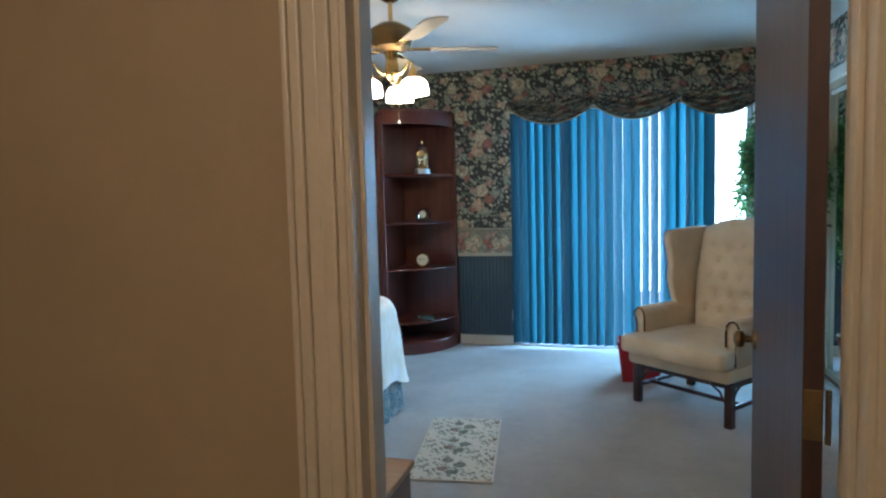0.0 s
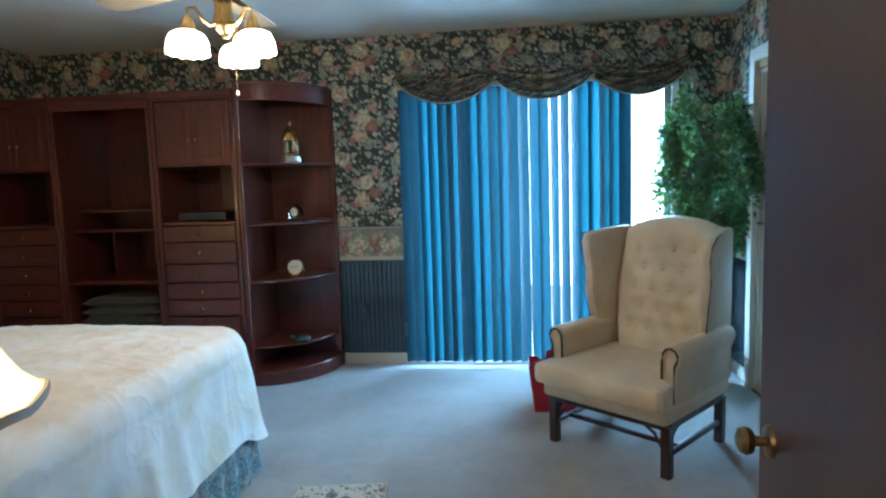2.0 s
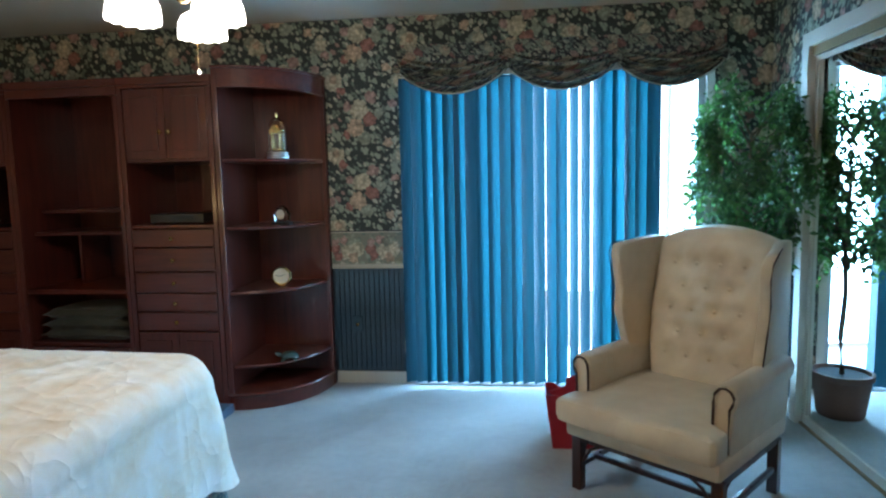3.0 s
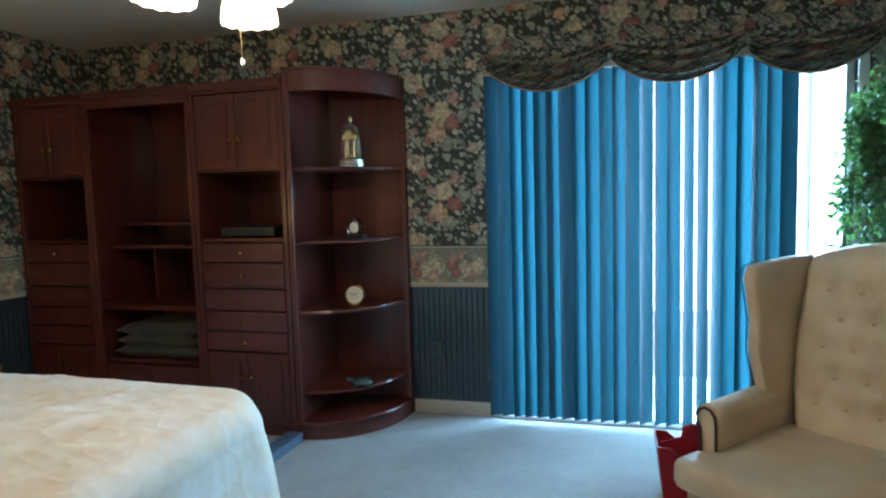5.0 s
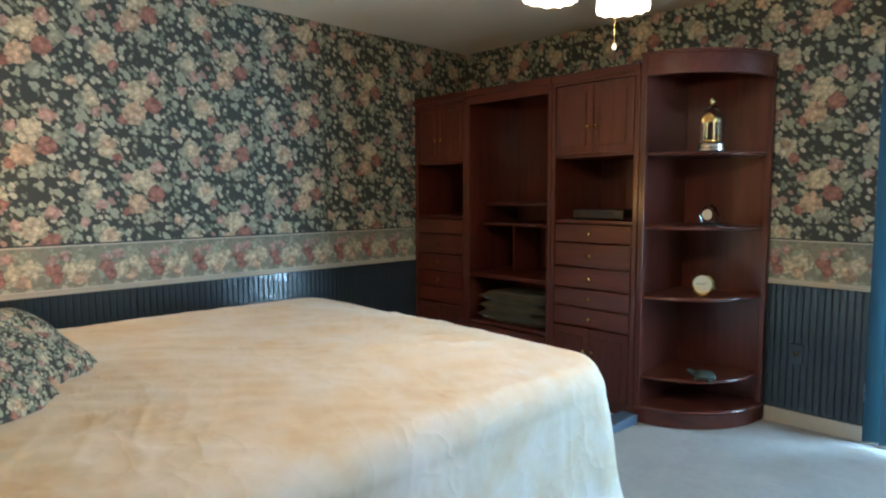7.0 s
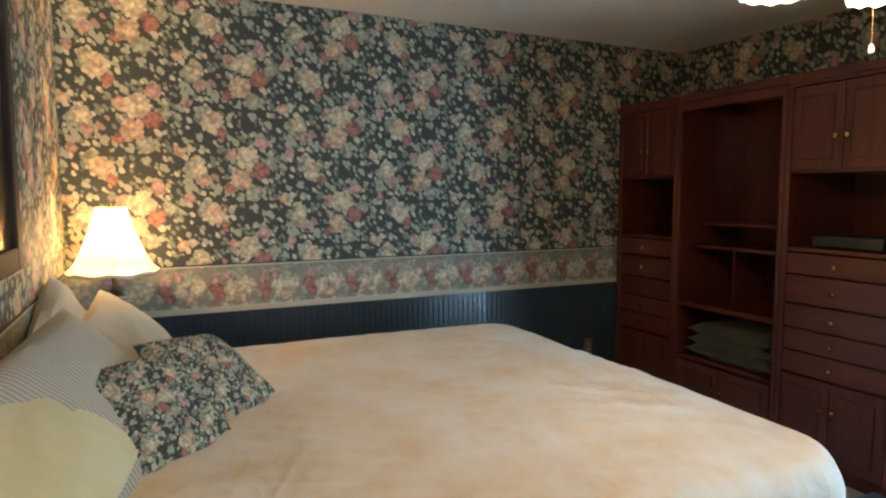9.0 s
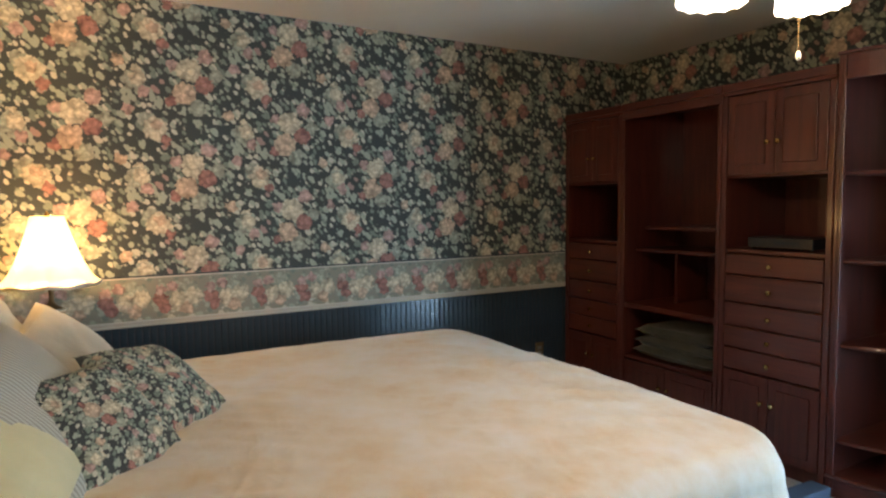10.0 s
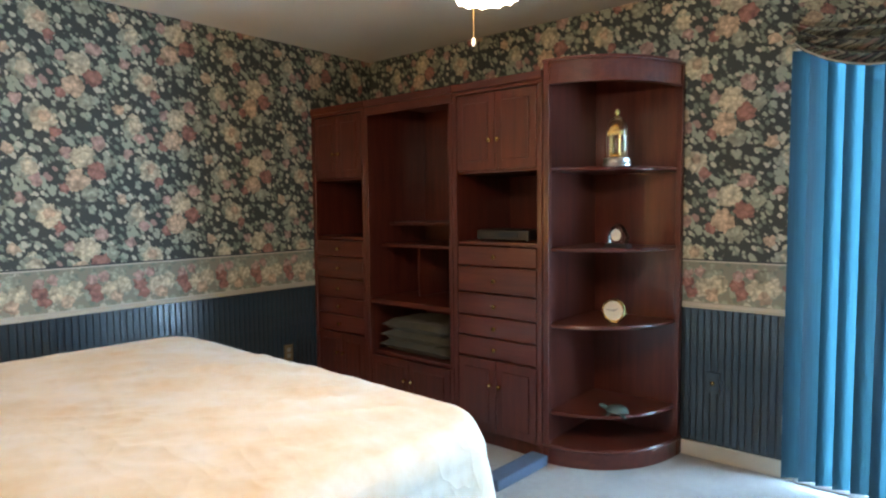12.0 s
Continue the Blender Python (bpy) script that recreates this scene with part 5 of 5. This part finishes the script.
# ---- ceiling fan ----
def ceiling_fan(x, y):
    f = thing("ceiling_fan", pose(x, y, TOP), "brass and cream ceiling fan with lit glass shades", "fan")
    part("canopy", lathe([(0.0, -0.05), (0.03, -0.05), (0.055, -0.035), (0.07, -0.0), (0.0, 0.0)], 28), "brass", f, smooth=True)
    part("downrod", lathe([(0.012, -0.17), (0.012, -0.05)], 12), "brass", f, smooth=True)
    part("motor", lathe([(0.0, -0.325), (0.07, -0.325), (0.105, -0.305), (0.12, -0.265), (0.115, -0.205), (0.07, -0.175), (0.03, -0.165), (0.0, -0.165)], 32), "old_brass", f, "dull brass motor housing", smooth=True)
    for k in range(5):
        a = 72 * k + 20
        part("blade_iron", boxes((0.09, 0.22, -0.016, 0.016, -0.315, -0.307), bevel=0.002), "brass", f, "", pose(0, 0, 0, 0, 0, a))
        out = [(0.19, -0.045), (0.24, -0.058), (0.56, -0.068), (0.60, -0.05), (0.615, 0.0), (0.60, 0.05), (0.56, 0.068), (0.24, 0.058), (0.19, 0.045)]
        part("blade", prism(out, -0.306, -0.300, "z", 0.0015), "blade_wood", f, "pale wooden blade", pose(0, 0, 0, 0, 0, a) @ pose(0, 0, 0, 8, 0, 0))
    part("switch_housing", lathe([(0.0, -0.50), (0.016, -0.495), (0.036, -0.47), (0.042, -0.43), (0.032, -0.38), (0.038, -0.345), (0.045, -0.325), (0.0, -0.325)], 24), "brass", f, smooth=True)
    for a in (radians(95), radians(226), radians(341)):
        ca, sa = math.cos(a), math.sin(a)
        arm = tube([(0.03 * ca, 0.03 * sa, -0.445), (0.06 * ca, 0.06 * sa, -0.455), (0.09 * ca, 0.09 * sa, -0.43), (0.115 * ca, 0.115 * sa, -0.395), (0.142 * ca, 0.142 * sa, -0.40), (0.145 * ca, 0.145 * sa, -0.435)], 0.006, 8)
        part("lamp_arm", arm, "brass", f, smooth=True)
        part("fitter", lathe([(0.014, 0.0), (0.020, -0.018), (0.028, -0.038), (0.029, -0.056), (0.0, -0.056)][::-1], 20), "brass", f, "", pose(0.145 * ca, 0.145 * sa, -0.432, 0, 0, 0), True)
        prof = [(0.026, -0.048), (0.048, -0.053), (0.066, -0.066), (0.076, -0.088), (0.079, -0.113), (0.081, -0.136)]
        sh = lathe(prof[::-1], 48, wave=lambda q, i: (1 + 0.02 * math.cos(12 * q) * (1 - i / 5), 0.004 * math.cos(12 * q) * (1 - i / 5)))
        bmesh.ops.delete(sh, geom=[q for q in sh.faces if len(q.verts) > 8], context="FACES_ONLY")
        bmesh.ops.solidify(sh, geom=sh.faces[:], thickness=0.003)
        part("shade", sh, "fan_shade_glass", f, "glowing white scalloped glass shade", pose(0.145 * ca, 0.145 * sa, -0.44, 3 * sa, -3 * ca, 0), True)
        lamp("fan_bulb", "POINT", pose(x + 0.145 * ca, y + 0.145 * sa, TOP - 0.55), 7.0, (1.0, 0.86, 0.68), radius=0.04)
    part("pull_chain", tube([(0.012, 0.04, -0.47), (0.012, 0.055, -0.50), (0.012, 0.06, -0.70)], 0.0016, 6), "brass", f)
    part("pull_bob", lathe([(0.0, -0.722), (0.005, -0.719), (0.007, -0.712), (0.003, -0.70), (0.0, -0.70)], 12), "clock_face", f, "small white pull", pose(0.012, 0.06, 0.004), True)


ceiling_fan(-0.008, 2.822)


# ---- potted tree ----
def tree(x, y):
    t = thing("potted_tree", pose(x, y, 0), "leafy green weeping fig in a brown pot", "plant")
    part("pot", lathe([(0.115, 0.0), (0.125, 0.02), (0.150, 0.22), (0.162, 0.225), (0.162, 0.255), (0.148, 0.258), (0.140, 0.235), (0.0, 0.23)], 32), "terracotta", t, "brown glazed pot", smooth=True)
    part("soil", lathe([(0.138, 0.228), (0.138, 0.238), (0.0, 0.242)], 24), "soil", t)
    rg = random.Random(11)
    trunk = [(0.0, 0.0, 0.22), (0.012, 0.008, 0.45), (-0.008, 0.014, 0.7), (0.010, 0.0, 0.95), (0.0, 0.0, 1.25), (0.01, 0.0, 1.6)]
    part("trunk", tube(trunk, [0.018, 0.016, 0.015, 0.013, 0.010, 0.005], 10), "bark", t, smooth=True)
    tips = []
    for k in range(44):
        a, z = rg.uniform(0, 2 * math.pi), rg.uniform(0.80, 1.62)
        ln = rg.uniform(0.18, 0.38) * (1.15 - 0.5 * abs(z - 1.25))
        tip = (ln * math.cos(a), ln * math.sin(a), z + rg.uniform(0.05, 0.30))
        mid = (tip[0] * 0.5, tip[1] * 0.5, z + 0.12)
        end = (tip[0] * 1.12, tip[1] * 1.12, tip[2] - rg.uniform(0.04, 0.2))
        part("limb", tube([(0, 0, z), mid, tip, end], [0.006, 0.0045, 0.003, 0.0015], 5), "bark", t)
        tips.append((mid, tip, end))
    bm = bmesh.new()
    for k in range(5200):
        mid, tip, end = tips[rg.randrange(len(tips))]
        s = rg.random()
        p, q = (mid, tip) if s < 0.45 else (tip, end)
        s = rg.random()
        c = Vector([p[i] + (q[i] - p[i]) * s + rg.gauss(0, 0.048) for i in range(3)])
        c.x = max(min(c.x, RIGHT - x - 0.04), -0.24 + rg.uniform(-0.03, 0.05))
        c.y = min(c.y, FAR - 0.16 - y)
        d = Vector((rg.uniform(-1, 1), rg.uniform(-1, 1), rg.uniform(-1.4, 0.1))).normalized()
        side = d.cross(Vector((rg.uniform(-1, 1), rg.uniform(-1, 1), rg.uniform(-1, 1)))).normalized()
        up = side.cross(d)
        ln, w = rg.uniform(0.032, 0.055), rg.uniform(0.010, 0.016)
        b0, b1 = bm.verts.new(c), bm.verts.new(c + d * ln - up * 0.004)
        l0, r0 = bm.verts.new(c + d * ln * 0.45 + side * w + up * 0.004), bm.verts.new(c + d * ln * 0.45 - side * w + up * 0.004)
        bm.faces.new((b0, l0, b1))
        bm.faces.new((b0, b1, r0))
    cr = part("crown", bm, "foliage", t, "crown of small pointed green leaves")
    tagged(cr, kind="stuff")


tree(2.37, 4.55)

# ---- small fittings ----
def plate(m, label, knob=False):
    p = thing("wall_plate", m, label, "outlet", "wall plates")
    part("cover", boxes((-0.035, 0.035, 0.0, 0.006, -0.057, 0.057), bevel=0.002), "teal_board" if knob else "old_brass", p)
    if knob:
        part("jack", lathe([(0.010, 0.0), (0.010, 0.010), (0.006, 0.014), (0.0, 0.014)], 14), "brass", p, "brass coaxial jack", pose(0, 0.006, 0, -90, 0, 0), True)
    else:
        for z in (-0.02, 0.02):
            part("socket", boxes((-0.016, 0.016, 0.006, 0.0085, z - 0.013, z + 0.013), bevel=0.002), "outlet_plastic", p, "cream socket face")


plate(pose(-0.035, FAR - 0.011, 0.42, 0, 0, 180), "small wall plate with a brass jack on the wainscot", True)
plate(pose(LEFT + 0.011, 4.17, 0.36, 0, 0, -90), "dull brass outlet plate on the wainscot")
cord = thing("cord_cleat", pose(WX0 - 0.035, FAR, 0.27), "small ivory cord cleat beside the blind", "cleat")
part("body", boxes((-0.010, 0.010, -0.022, -0.001, -0.05, 0.05), bevel=0.004), "ivory_trim", cord)

# assumed hall ceiling light, out of view, added to light the hall warmly
hl = thing("assumed_hall_light", pose(0.9, -1.3, TOP), "assumed round glass hall ceiling light, unseen, added to light the hall", "lamp")
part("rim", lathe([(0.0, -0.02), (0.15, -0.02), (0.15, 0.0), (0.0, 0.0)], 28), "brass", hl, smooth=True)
part("dome", lathe([(0.0, -0.09), (0.06, -0.085), (0.11, -0.06), (0.14, -0.021), (0.0, -0.021)], 28), "assumed_dome_glass", hl, smooth=True)
lamp("assumed_hall_bulb", "POINT", pose(0.9, -1.3, TOP - 0.16), 42.0, (1.0, 0.80, 0.56), radius=0.06)
